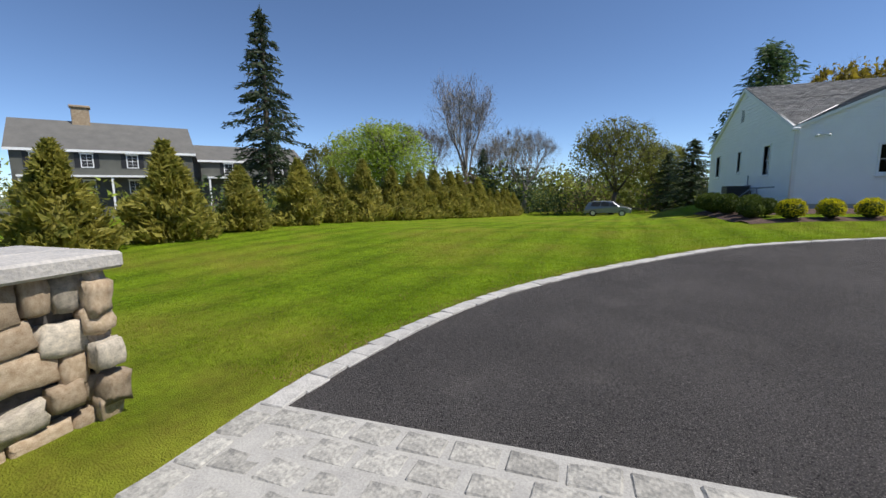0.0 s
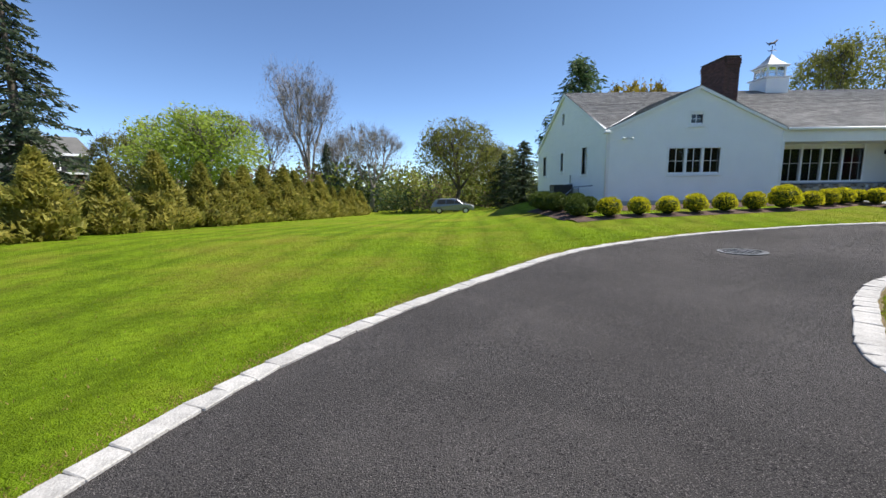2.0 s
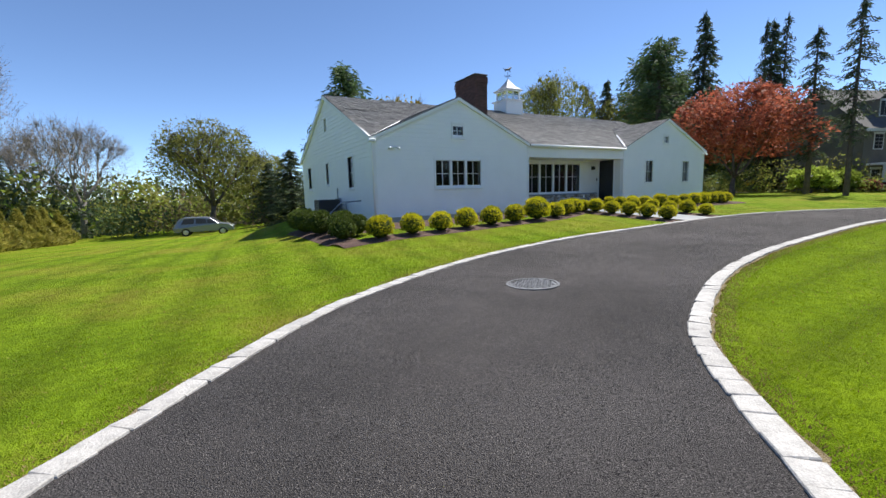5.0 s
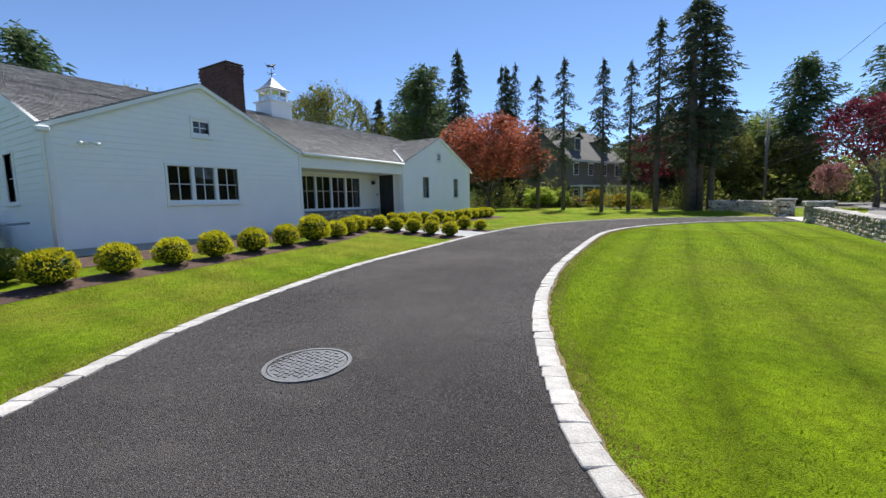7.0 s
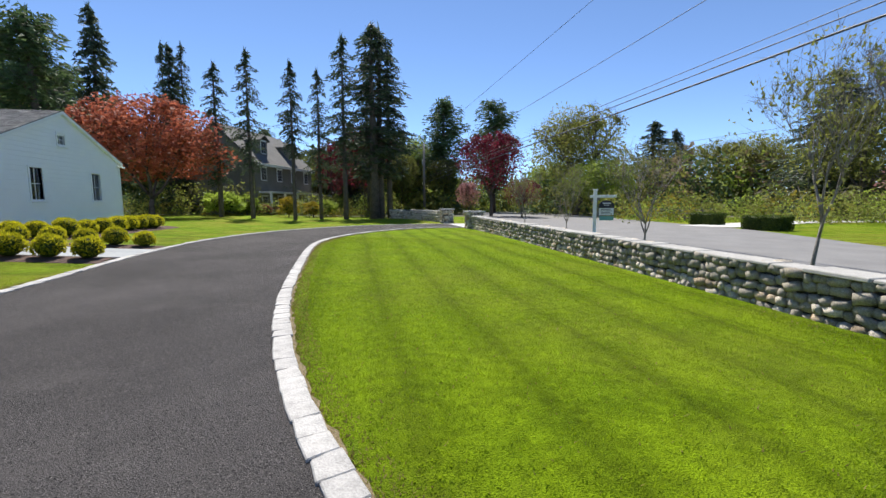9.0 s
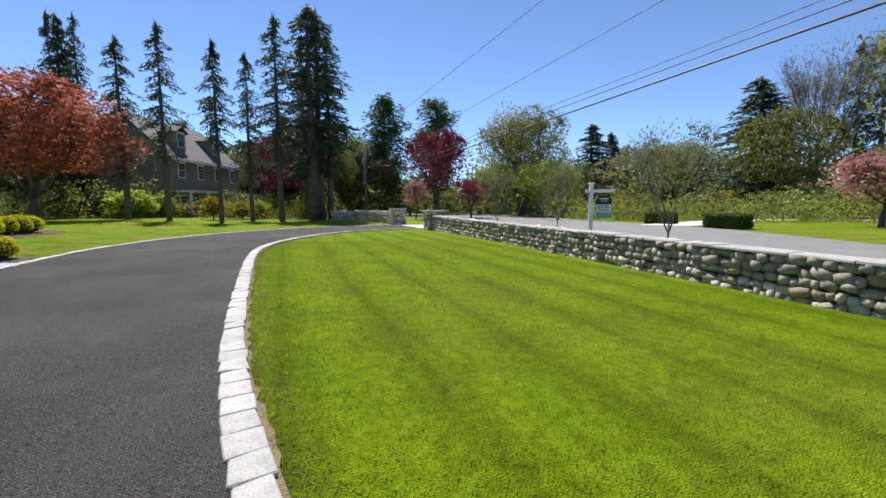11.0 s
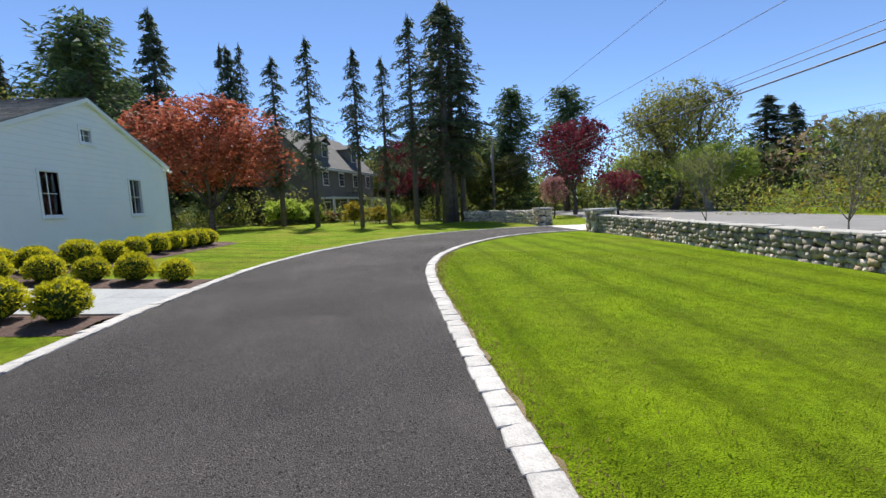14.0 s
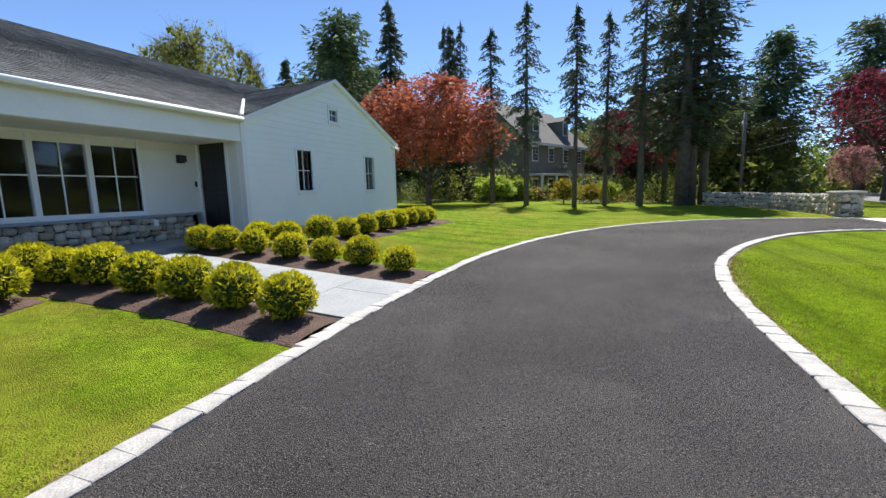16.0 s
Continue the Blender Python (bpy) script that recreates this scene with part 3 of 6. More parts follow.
    for k in range(9):
        z = 4.54 + k * 0.055
        g.hexa([(HX0 - 0.03, HY0 + 6.16, z), (HX0 + 0.03, HY0 + 6.16, z + 0.04), (HX0 + 0.03, HY0 + 6.59, z + 0.04), (HX0 - 0.03, HY0 + 6.59, z),
                (HX0 - 0.03, HY0 + 6.16, z + 0.012), (HX0 + 0.03, HY0 + 6.16, z + 0.052), (HX0 + 0.03, HY0 + 6.59, z + 0.052), (HX0 - 0.03, HY0 + 6.59, z + 0.012)])
    part(lv, "slat", g.mesh("slat", M_TRIM))
    tagged(lv, "white slatted vent high in the gable", "vent")
    # roofs: main slopes, then the two front gables meeting the main slope
    ov = 0.12
    e = EAVE + 0.06
    sl = (RIDGE - EAVE) / (RIDGE_Y - HY0)
    yv = HY0 + (GABLE - EAVE) / sl
    up = 0.07
    c1, c2 = HX0 + G1 / 2, PX1 + G2 / 2
    R = RIDGE + up
    roof_slab("roof_south", [(PX0, HY0 - ov, e - ov*sl), (PX1, HY0 - ov, e - ov*sl), (c2, yv, GABLE + up), (c1, yv, GABLE + up)], "grey asphalt shingle roof over the porch")
    roof_slab("roof_south_upper", [(HX0 - ov, yv, GABLE + up), (HX1 + ov, yv, GABLE + up), (HX1 + ov, RIDGE_Y, R), (HX0 - ov, RIDGE_Y, R)], "grey asphalt shingle roof up to the ridge")
    roof_slab("roof_west_valley", [(HX0 - ov, HY0, e), (HX0 - ov, HY0 + 0.01, e), (c1, yv, GABLE + up), (HX0 - ov, yv, GABLE + up)], "grey asphalt shingle roof in the valley")
    roof_slab("roof_east_valley", [(HX1 + ov, HY0, e), (HX1 + ov, HY0 + 0.01, e), (HX1 + ov, yv, GABLE + up), (c2, yv, GABLE + up)], "grey asphalt shingle roof in the valley")
    roof_slab("roof_north", [(HX1 + ov, HY1 + ov, e), (HX0 - ov, HY1 + ov, e), (HX0 - ov, RIDGE_Y, R), (HX1 + ov, RIDGE_Y, R)], "grey asphalt shingle back roof")
    f = HY0 - ov
    for k, (xa, xb, c) in enumerate(((HX0, PX0, c1), (PX1, HX1, c2))):
        xo, xi = xa - (ov if k == 0 else 0), xb + (ov if k else 0)
        roof_slab("roof_gable", [(xo, HY0 + 0.02, e), (xo, f, e), (c, f, GABLE + up), (c, yv, GABLE + up)], "grey asphalt shingle roof of the front gable")
        roof_slab("roof_gable", [(xi, f, e), (xi, HY0 + 0.02, e), (c, yv, GABLE + up), (c, f, GABLE + up)], "grey asphalt shingle roof of the front gable")
        g = Geo()
        for x0, x1 in ((xo, c), (xi, c)):
            d = -0.12
            g.hexa([(x0, f - 0.005, e + d), (x1, f - 0.005, GABLE + up + d), (x1, HY0 - 0.03, GABLE + up + d), (x0, HY0 - 0.03, e + d),
                    (x0, f - 0.005, e - 0.01), (x1, f - 0.005, GABLE + up - 0.01), (x1, HY0 - 0.03, GABLE + up - 0.01), (x0, HY0 - 0.03, e - 0.01)])
        tagged(new("trim_rake", g.mesh("trim_rake", M_TRIM)), "white rake board along the gable", "trim", kind="structure")
    g = Geo()
    for y0, y1 in ((HY0 - ov, RIDGE_Y), (HY1 + ov, RIDGE_Y)):
        d = -0.18
        xa, xb = HX0 - ov - 0.004, HX0 - 0.03
        g.hexa([(xa, y0, e + d), (xb, y0, e + d), (xb, y1, R + d), (xa, y1, R + d), (xa, y0, e - 0.02), (xb, y0, e - 0.02), (xb, y1, R - 0.02), (xa, y1, R - 0.02)])
    tagged(new("trim_rake", g.mesh("trim_rake", M_TRIM)), "white rake board along the end gable", "trim", kind="structure")
    # valley flashings, corner boards
    g = Geo()
    for x0, c in ((HX0 + 0.03, c1 - 1.2), (PX1 - 0.03, c2)):
        a0 = Vector((x0, HY0 + 0.02, e + 0.05))
        b0 = Vector((c, yv, GABLE + up + 0.06))
        if c < 12:
            continue
        a0 = Vector((PX1, HY0 - 0.1, e + 0.03))
        g.tube([a0, a0.lerp(b0, 0.55)], [0.05, 0.045], 6)
    a0 = Vector((HX0 + 0.02, HY0 - 0.06, e + 0.05))
    b0 = Vector((c1, yv, GABLE + up + 0.05))
    g.tube([a0, a0.lerp(b0, 0.55)], [0.05, 0.045], 6)
    tagged(new("trim_flashing", g.mesh("trim_flashing", M_TRIM)), "pale metal valley flashing on the roof", "trim", kind="structure")
    g = Geo()
    for x in (HX0 - 0.028, PX0 - 0.09, PX1 - 0.002, HX1 - 0.09):
        g.box(x, HY0 - 0.034, 0.55, x + 0.12, HY0 + 0.09, EAVE - 0.02)
    tagged(new("trim_corner", bevelled(g.mesh("trim_corner", M_TRIM), 0.006)), "white corner boards of the house", "trim", kind="structure")
    # gutter and downpipe
    gt = new("gutter", None)
    g = Geo().tube([(PX0 + 0.05, HY0 - 0.18, EAVE - 0.02), (PX1 - 0.05, HY0 - 0.18, EAVE - 0.02)], [0.06, 0.06], 10)
    part(gt, "channel", g.mesh("channel", M_TRIM, True))
    g = Geo().tube([(HX0 - 0.07, HY0 - 0.10, EAVE - 0.05), (HX0 - 0.07, HY0 - 0.07, EAVE - 0.2), (HX0 - 0.07, HY0 - 0.07, 0.3)], [0.035] * 3, 8)
    part(gt, "downpipe", g.mesh("downpipe", M_TRIM, True))
    g = Geo().box(HX0 - 0.2, HY0 - 0.2, EAVE - 0.12, HX0 + 0.05, HY0 - 0.02, EAVE + 0.0)
    part(gt, "end_box", bevelled(g.mesh("end_box", M_TRIM), 0.02))
    tagged(gt, "white metal gutter with a downpipe at the corner", "gutter")


build_house()


def build_door():
    d = new("entrance_door", None)
    d.matrix_world = pose(PX1, 20.18, FLOOR)
    g = Geo().box(0.03, 0, 0, 0.075, 0.94, 2.14)
    part(d, "leaf", bevelled(g.mesh("leaf", M_DOOR), 0.006))
    for z0, z1 in ((0.2, 0.9), (1.05, 1.95)):
        for y0, y1 in ((0.12, 0.43), (0.51, 0.82)):
            part(d, "panel", bevelled(Geo().box(0.008, y0, z0, 0.032, y1, z1).mesh("panel", M_DOOR), 0.008))
    g = Geo().box(-0.02, -0.09, -0.02, 0.02, 0, 2.23).box(-0.02, 0.94, -0.02, 0.02, 1.03, 2.23).box(-0.02, 0, 2.14, 0.02, 0.94, 2.23)
    part(d, "frame", bevelled(g.mesh("frame", M_TRIM), 0.006))
    part(d, "handle", Geo().tube([(0.0, 0.86, 0.95), (-0.03, 0.86, 1.05), (0.0, 0.86, 1.2)], [0.012] * 3, 8).mesh("handle", M_BLACK, True))
    tagged(d, "black panelled entrance door in a white frame", "door")
    s = new("wall_lantern", None)
    s.matrix_world = pose(19.8, PY - 0.03, 2.42)
    part(s, "back", bevelled(Geo().box(-0.10, -0.03, 0, 0.10, 0, 0.2).mesh("back", M_BLACK), 0.006))
    part(s, "hood", bevelled(Geo().box(-0.085, -0.14, 0.03, 0.085, -0.03, 0.18).mesh("hood", M_BLACK), 0.012))
    tagged(s, "small black square wall lamp beside the door", "wall lamp")
    b = new("doorbell", bevelled(Geo().box(20.12, PY - 0.055, 1.84, 20.18, PY - 0.028, 1.98).mesh("doorbell", M_BLACK), 0.006))
    tagged(b, "small dark doorbell plate on the porch wall", "doorbell")
    o = new("outlet_cover", bevelled(Geo().box(18.86, PY - 0.27, 0.95, 18.96, PY - 0.225, 1.09).mesh("outlet_cover", M_TRIM), 0.01))
    tagged(o, "white weatherproof outlet cover on the stone base", "outlet")
    f = new("floodlight", None)
    f.matrix_world = pose(7.35, HY0 - 0.03, 3.12)
    part(f, "base", bevelled(Geo().box(-0.06, -0.05, -0.05, 0.06, 0.01, 0.05).mesh("base", M_TRIM), 0.01))
    for sx in (-1, 1):
        part(f, "lamp_head", Geo().tube([(sx*0.03, -0.05, 0), (sx*0.10, -0.10, 0.0), (sx*0.16, -0.15, -0.03), (sx*0.21, -0.19, -0.05)], [0.02, 0.03, 0.045, 0.05], 10).mesh("lamp_head", M_TRIM, True))
    tagged(f, "white twin floodlight on the gable wall", "floodlight")
    copy_thing(f, pose(27.45, HY0 - 0.03, 3.3))


build_door()


def build_chimney():
    c = new("chimney", None)
    c.matrix_world = pose(13.44, 23.47, 4.55)
    w, d, h = 0.34, 0.92, 2.5
    part(c, "core", Geo().box(-w+0.015, -d+0.015, 0, w-0.015, d-0.015, h).mesh("core", M_GAPSHADE_STONE))
    bl, bh = 0.2, 0.068
    brick = bevelled(Geo().box(-bl/2 + 0.005, 0, 0, bl/2 - 0.005, 0.05, bh - 0.009).mesh("brick", M_BRICK), 0.004)
    rest = Geo()
    k, n = 0, 0
    rows = int(h / bh)
    for r in range(rows):
        z = r * bh
        fl = 0.0 if r < rows - 7 else 0.02 * min(3, r - rows + 7)
        for (ox, oy, ang, ln) in ((0, -d - fl, 0, 2*w), (-w - fl, 0, -90, 2*d), (w + fl, 0, 90, 2*d)):
            cnt = int(round(ln / bl))
            for i in range(cnt):
                s = -ln/2 + (i + 0.5) * ln / cnt + (0.04 if r % 2 else -0.04)
                m = pose(ox, oy, z, 0, 0, ang) @ pose(s, 0, 0)
                if r > 12 and ang != 90 and n < 300:
                    part(c, "brick", brick, m)
                    n += 1
                else:
                    rest.hexa([m @ Vector(p) for p in ((-0.095, 0, 0), (0.095, 0, 0), (0.095, 0.05, 0), (-0.095, 0.05, 0), (-0.095, 0, 0.059), (0.095, 0, 0.059), (0.095, 0.05, 0.059), (-0.095, 0.05, 0.059))])
    tagged(part(c, "brickwork", rest.mesh("brickwork", M_BRICK)), kind="stuff")
    part(c, "cap", bevelled(Geo().box(-w-0.05, -d-0.05, h, w+0.05, d+0.05, h+0.05).mesh("cap", M_GAPSHADE_STONE), 0.02))
    tagged(c, "dark red brick chimney with a flared top", "chimney")


build_chimney()


def build_cupola():
    c = new("cupola", None)
    c.matrix_world = pose(17.6, RIDGE_Y, RIDGE - 0.25)
    part(c, "base", bevelled(Geo().box(-0.62, -0.62, 0, 0.62, 0.62, 0.85).mesh("base", M_TRIM), 0.02))
    g = Geo().box(-0.7, -0.7, 0.85, 0.7, 0.7, 0.92)
    for sx in (-0.5, 0.42):
        for sy in (-0.5, 0.42):
            g.box(sx, sy, 0.92, sx + 0.08, sy + 0.08, 1.42)
    g.box(-0.04, -0.5, 0.92, 0.04, -0.44, 1.42).box(-0.5, -0.04, 0.92, -0.44, 0.04, 1.42)
    g.box(-0.5, -0.49, 1.14, 0.5, -0.45, 1.18).box(-0.49, -0.42, 1.14, -0.45, 0.42, 1.18)
    g.box(-0.58, -0.58, 1.42, 0.58, 0.58, 1.5)
    part(c, "post", g.mesh("post", M_TRIM))
    part(c, "pane", Geo().box(-0.43, -0.43, 0.93, 0.43, 0.43, 1.41).mesh("pane", M_GLASS))
    v, f = [], []
    prof = [(0.66, 1.5), (0.5, 1.58), (0.33, 1.74), (0.17, 1.95), (0.03, 2.18)]
    for r, z in prof:
        v += [(r, r, z), (-r, r, z), (-r, -r, z), (r, -r, z)]
    for i in range(len(prof) - 1):
        for j in range(4):
            f.append((4*i+j, 4*i+(j+1) % 4, 4*i+4+(j+1) % 4, 4*i+4+j))
    f.append((3, 2, 1, 0))
    part(c, "roof", mesh_from("roof", v, f, M_GREYP))
    tagged(c, "white louvred cupola with a curved metal roof", "cupola")
    w = new("weathervane", None)
    w.matrix_world = pose(17.6, RIDGE_Y, RIDGE + 1.92)
    part(w, "rod", Geo().tube([(0, 0, 0), (0, 0, 0.45)], [0.018, 0.014], 8).mesh("rod", M_BLACK))
    g = Geo().tube([(-0.26, 0, 0.2), (0.26, 0, 0.2)], [0.012, 0.012], 6).tube([(0, -0.26, 0.2), (0, 0.26, 0.2)], [0.012, 0.012], 6)
    part(w, "arm", g.mesh("arm", M_BLACK))
    g = Geo().tube([(-0.24, 0, 0.52), (-0.1, 0, 0.56), (0.08, 0, 0.58), (0.2, 0, 0.70), (0.28, 0, 0.74)], [0.03, 0.06, 0.065, 0.05, 0.02], 8)
    g.tube([(-0.12, 0, 0.55), (-0.2, 0, 0.42)], [0.025, 0.012], 6).tube([(0.1, 0, 0.56), (0.2, 0, 0.44)], [0.025, 0.012], 6).tube([(-0.23, 0, 0.53), (-0.34, 0, 0.62)], [0.03, 0.01], 6)
    part(w, "figure", g.mesh("figure", M_BLACK, True))
    tagged(w, "black running-animal weathervane on the cupola", "weathervane")


build_cupola()


# ---- stonework ----
def stone_mesh(seed, m, blocky=0.5, cuts=1, rough=0.20):
    """A rounded field stone in a unit box."""
    rnd = random.Random(seed)
    bm = bmesh.new()
    bmesh.ops.create_cube(bm, size=1.0)
    bmesh.ops.subdivide_edges(bm, edges=bm.edges[:], cuts=cuts, use_grid_fill=True)
    off = Vector((rnd.random() * 50, rnd.random() * 50, rnd.random() * 50))
    for v in bm.verts:
        s = v.co.normalized() * 0.56
        v.co = v.co.lerp(s, 1 - blocky)
        v.co += noise.noise_vector(v.co * 1.9 + off) * rough
    me = bpy.data.meshes.new("stone")
    bm.to_mesh(me)
    bm.free()
    me.materials.append(m)
    me.polygons.foreach_set("use_smooth", [True] * len(me.polygons))
    return me


STONES = [stone_mesh(i, M_STONETAN if i % 4 == 3 else M_STONE, 0.50) for i in range(14)]
TANS = [stone_mesh(40 + i, M_STONETAN if i % 3 else M_STONE, 0.74, 2, 0.15) for i in range(9)]


def lay_face(parent, origin, along, out, length, base, top, size, stones, rnd, limit=300, bury=0.5, proud=0.3):
    """Random-coursed stones over one face. Keeps the first `limit` as parts, the rest joined."""
    origin, along, out = Vector(origin), Vector(along), Vector(out)
    ang = math.degrees(math.atan2(along.y, along.x))
    z, n, extra = 0.0, 0, Geo()
    row = 0
    hmax = max(top(0) - base(0), top(length) - base(length))
    while z < hmax - size * 0.25:
        h = size * rnd.uniform(0.65, 1.15)
        if z + h > hmax - size * 0.35:
            h = hmax - z
        s = -rnd.random() * size * 0.5
        while s < length:
            w = size * rnd.choice((0.6, 0.8, 1.0, 1.2, 1.4)) * rnd.uniform(0.9, 1.1)
            if s + w > length - 0.3 * size:
                w = length - s
            c = max(0.0, min(length, s + w / 2))
            fit = (top(c) - base(c)) / hmax
            q = origin + along * (s + w / 2) + out * rnd.uniform(-0.02, 0.02)
            hz = h * fit
            dz = rnd.uniform(-0.2, 0.2) * hz
            m = pose(q.x, q.y, base(c) + (z + h / 2) * fit + dz, 0, 0, ang) @ pose(0, 0, 0, 0, rnd.uniform(-16, 16), 0) @ Matrix.Diagonal((w * 0.97, size * proud * 2 * rnd.uniform(0.8, 1.1), hz * rnd.uniform(0.88, 1.12), 1))
            me = rnd.choice(stones)
            if n < limit:
                ob = part(parent, "stone", me, m)
                n += 1
            else:
                b = len(extra.v)
                extra.v += [tuple(m @ v.co) for v in me.vertices]
                extra.f += [tuple(b + i for i in p.vertices) for p in me.polygons]
            s += w
        z += h
        row += 1
    if extra.v:
        tagged(part(parent, "stonework", extra.mesh("stonework", stones[0].materials[0], True)), kind="stuff")


def pillar(x0, y0, w, h, seed, stones, size=0.26):
    rnd = random.Random(seed)
    b = gz(x0 + w/2, y0 + w/2) - 0.05
    p = new("gate_pillar", None)
    # core coloured near black to stand in for shade between the stones
    part(p, "core", Geo().box(x0 + 0.1, y0 + 0.1, b, x0 + w - 0.1, y0 + w - 0.1, b + h).mesh("core", M_GAPSHADE_STONE))
    for o, al, out in (((x0, y0 + 0.09, 0), (1, 0, 0), (0, -1, 0)), ((x0 + w - 0.09, y0, 0), (0, 1, 0), (1, 0, 0)), ((x0 + w, y0 + w - 0.09, 0), (-1, 0, 0), (0, 1, 0)), ((x0 + 0.09, y0 + w, 0), (0, -1, 0), (-1, 0, 0))):
        lay_face(p, o, al, out, w, lambda s: b, lambda s: b + h, size, stones, rnd, 60, proud=0.33)
    k = 0.07
    hx = x0 + w * 0.55
    for u0, u1 in ((x0 - k, hx - 0.004), (hx + 0.004, x0 + w + k)):
        me = bevelled(Geo().box(u0, y0 - k, b + h, u1, y0 + w + k, b + h + 0.11).mesh("cap", M_CAP), 0.018)
        part(p, "cap", me)
    tagged(p, "square fieldstone gate pillar with a flat stone cap", "pillar", group="gate pillars")
    return p


pillar(-4.62, 0.67, 0.98, 1.06, 3, TANS, 0.24)
pillar(28.62, 1.3, 0.95, 0.98, 4, STONES)
pillar(37.2, 1.35, 0.95, 1.08, 5, STONES)
pillar(3.0, 0.7, 0.95, 0.95, 6, TANS, 0.27)


def stone_wall(name, a, b, base, top, seed, size=0.24, limit=300, both=True, thick=0.5):
    rnd = random.Random(seed)
    a, b = Vector((*a, 0)), Vector((*b, 0))
    al = (b - a).normalized()
    n = Vector((-al.y, al.x, 0))
    ln = (b - a).length
    w = new(name, None)
    k = int(ln / 2) + 1
    g, cg = Geo(), Geo()
    for i in range(k):
        s0, s1 = ln * i / k, ln * (i + 1) / k
        p, q = a + al * s0, a + al * s1
        t = thick / 2 - 0.10
        z = [base(s0), base(s1), top(s0) - 0.03, top(s1) - 0.03]
        g.hexa([(*(p - n*t).xy, z[0]), (*(q - n*t).xy, z[1]), (*(q + n*t).xy, z[1]), (*(p + n*t).xy, z[0]),
                (*(p - n*t).xy, z[2]), (*(q - n*t).xy, z[3]), (*(q + n*t).xy, z[3]), (*(p + n*t).xy, z[2])])
    s = 0.0
    while s < ln:
        s1 = min(ln, s + rnd.uniform(0.35, 0.8))
        p, q = a + al * s, a + al * (s1 - 0.01)
        t0, t1 = thick / 2 + rnd.uniform(-0.05, 0.02), thick / 2 + rnd.uniform(-0.05, 0.02)
        u = rnd.uniform(-0.01, 0.015)
        cg.hexa([(*(p - n*t0).xy, top(s) - 0.05), (*(q - n*t1).xy, top(s1) - 0.05), (*(q + n*t1).xy, top(s1) - 0.05), (*(p + n*t0).xy, top(s) - 0.05),
                 (*(p - n*t0*0.96).xy, top(s) + u), (*(q - n*t1*0.96).xy, top(s1) + u), (*(q + n*t1*0.96).xy, top(s1) + u), (*(p + n*t0*0.96).xy, top(s) + u)])
        s = s1
    # the core's dark colour carries the shadow seen in the wall's gaps
    part(w, "core", g.mesh("core", M_GAPSHADE_STONE))
    part(w, "coping", bevelled(cg.mesh("coping", M_JOINT), 0.012))
    lay_face(w, a + n * (thick/2 - 0.09), al, n, ln, base, lambda s: top(s) - 0.04, size, STONES, rnd, limit, proud=0.42)
    if both:
        lay_face(w, a - n * (thick/2 - 0.09), al, -n, ln, base, lambda s: top(s) - 0.04, size * 1.3, STONES, rnd, 0, proud=0.4)
    tagged(w, "dry-laid fieldstone boundary wall with a pale mortared top", "stone wall", kind="structure")


WX0, WX1 = 3.9, 28.62
stone_wall("wall_boundary", (WX0, 1.92), (WX1, 1.85), lambda s: gz(WX0 + s, 2) - 0.06, lambda s: 0.485 + 0.0122 * s, 11, 0.185)
stone_wall("wall_boundary_far", (38.15, 1.8), (47.5, 3.3), lambda s: gz(40, 2) - 0.05, lambda s: 0.95, 12, 0.24, 60)
stone_wall("wall_boundary_end", (47.5, 3.3), (49.6, 5.6), lambda s: gz(40, 2) - 0.05, lambda s: 0.95, 13, 0.3, 20, False)
stone_wall("wall_boundary_near", (-14.0, 1.1), (-4.62, 1.1), lambda s: gz(-8, 2) - 0.06, lambda s: 0.45, 14, 0.26, 60, False)


def porch_base():
    rnd = random.Random(8)
    w = new("wall_porch_base", None)
    # dark core: shade of the open joints put into its colour
    part(w, "core", Geo().box(PX0 + 0.01, PY - 0.16, 0.55, PX1 - 0.4, PY - 0.03, 1.14).mesh("core", M_GAPSHADE_STONE))
    lay_face(w, (PX0, PY - 0.15, 0), (1, 0, 0), (0, -1, 0), PX1 - PX0 - 0.38, lambda s: 0.58, lambda s: 1.14, 0.17, STONES, rnd, 200, proud=0.45)
    part(w, "ledge", bevelled(Geo().box(PX0 + 0.004, PY - 0.27, 1.14, PX1 - 0.34, PY - 0.03, 1.20).mesh("ledge", M_GREYP), 0.012))
    tagged(w, "grey fieldstone base under the porch window with a slate ledge", "stone base", kind="structure")


porch_base()


# ---- planting: kinds ----
def cards(items, name, mats, fmat=None):
    """Small pointed leaves: items of (place, long axis, wide axis)."""
    v, f = [], []
    for c, a, b in items:
        k = len(v)
        v += [c - a - b, c - a + b, c + a]
        f.append((k, k+1, k+2))
    return mesh_from(name, v, f, mats, fmat)


def rdir(r):
    while True:
        v = Vector((r.uniform(-1, 1), r.uniform(-1, 1), r.uniform(-1, 1)))
        if 0.05 < v.length < 1:
            return v.normalized()


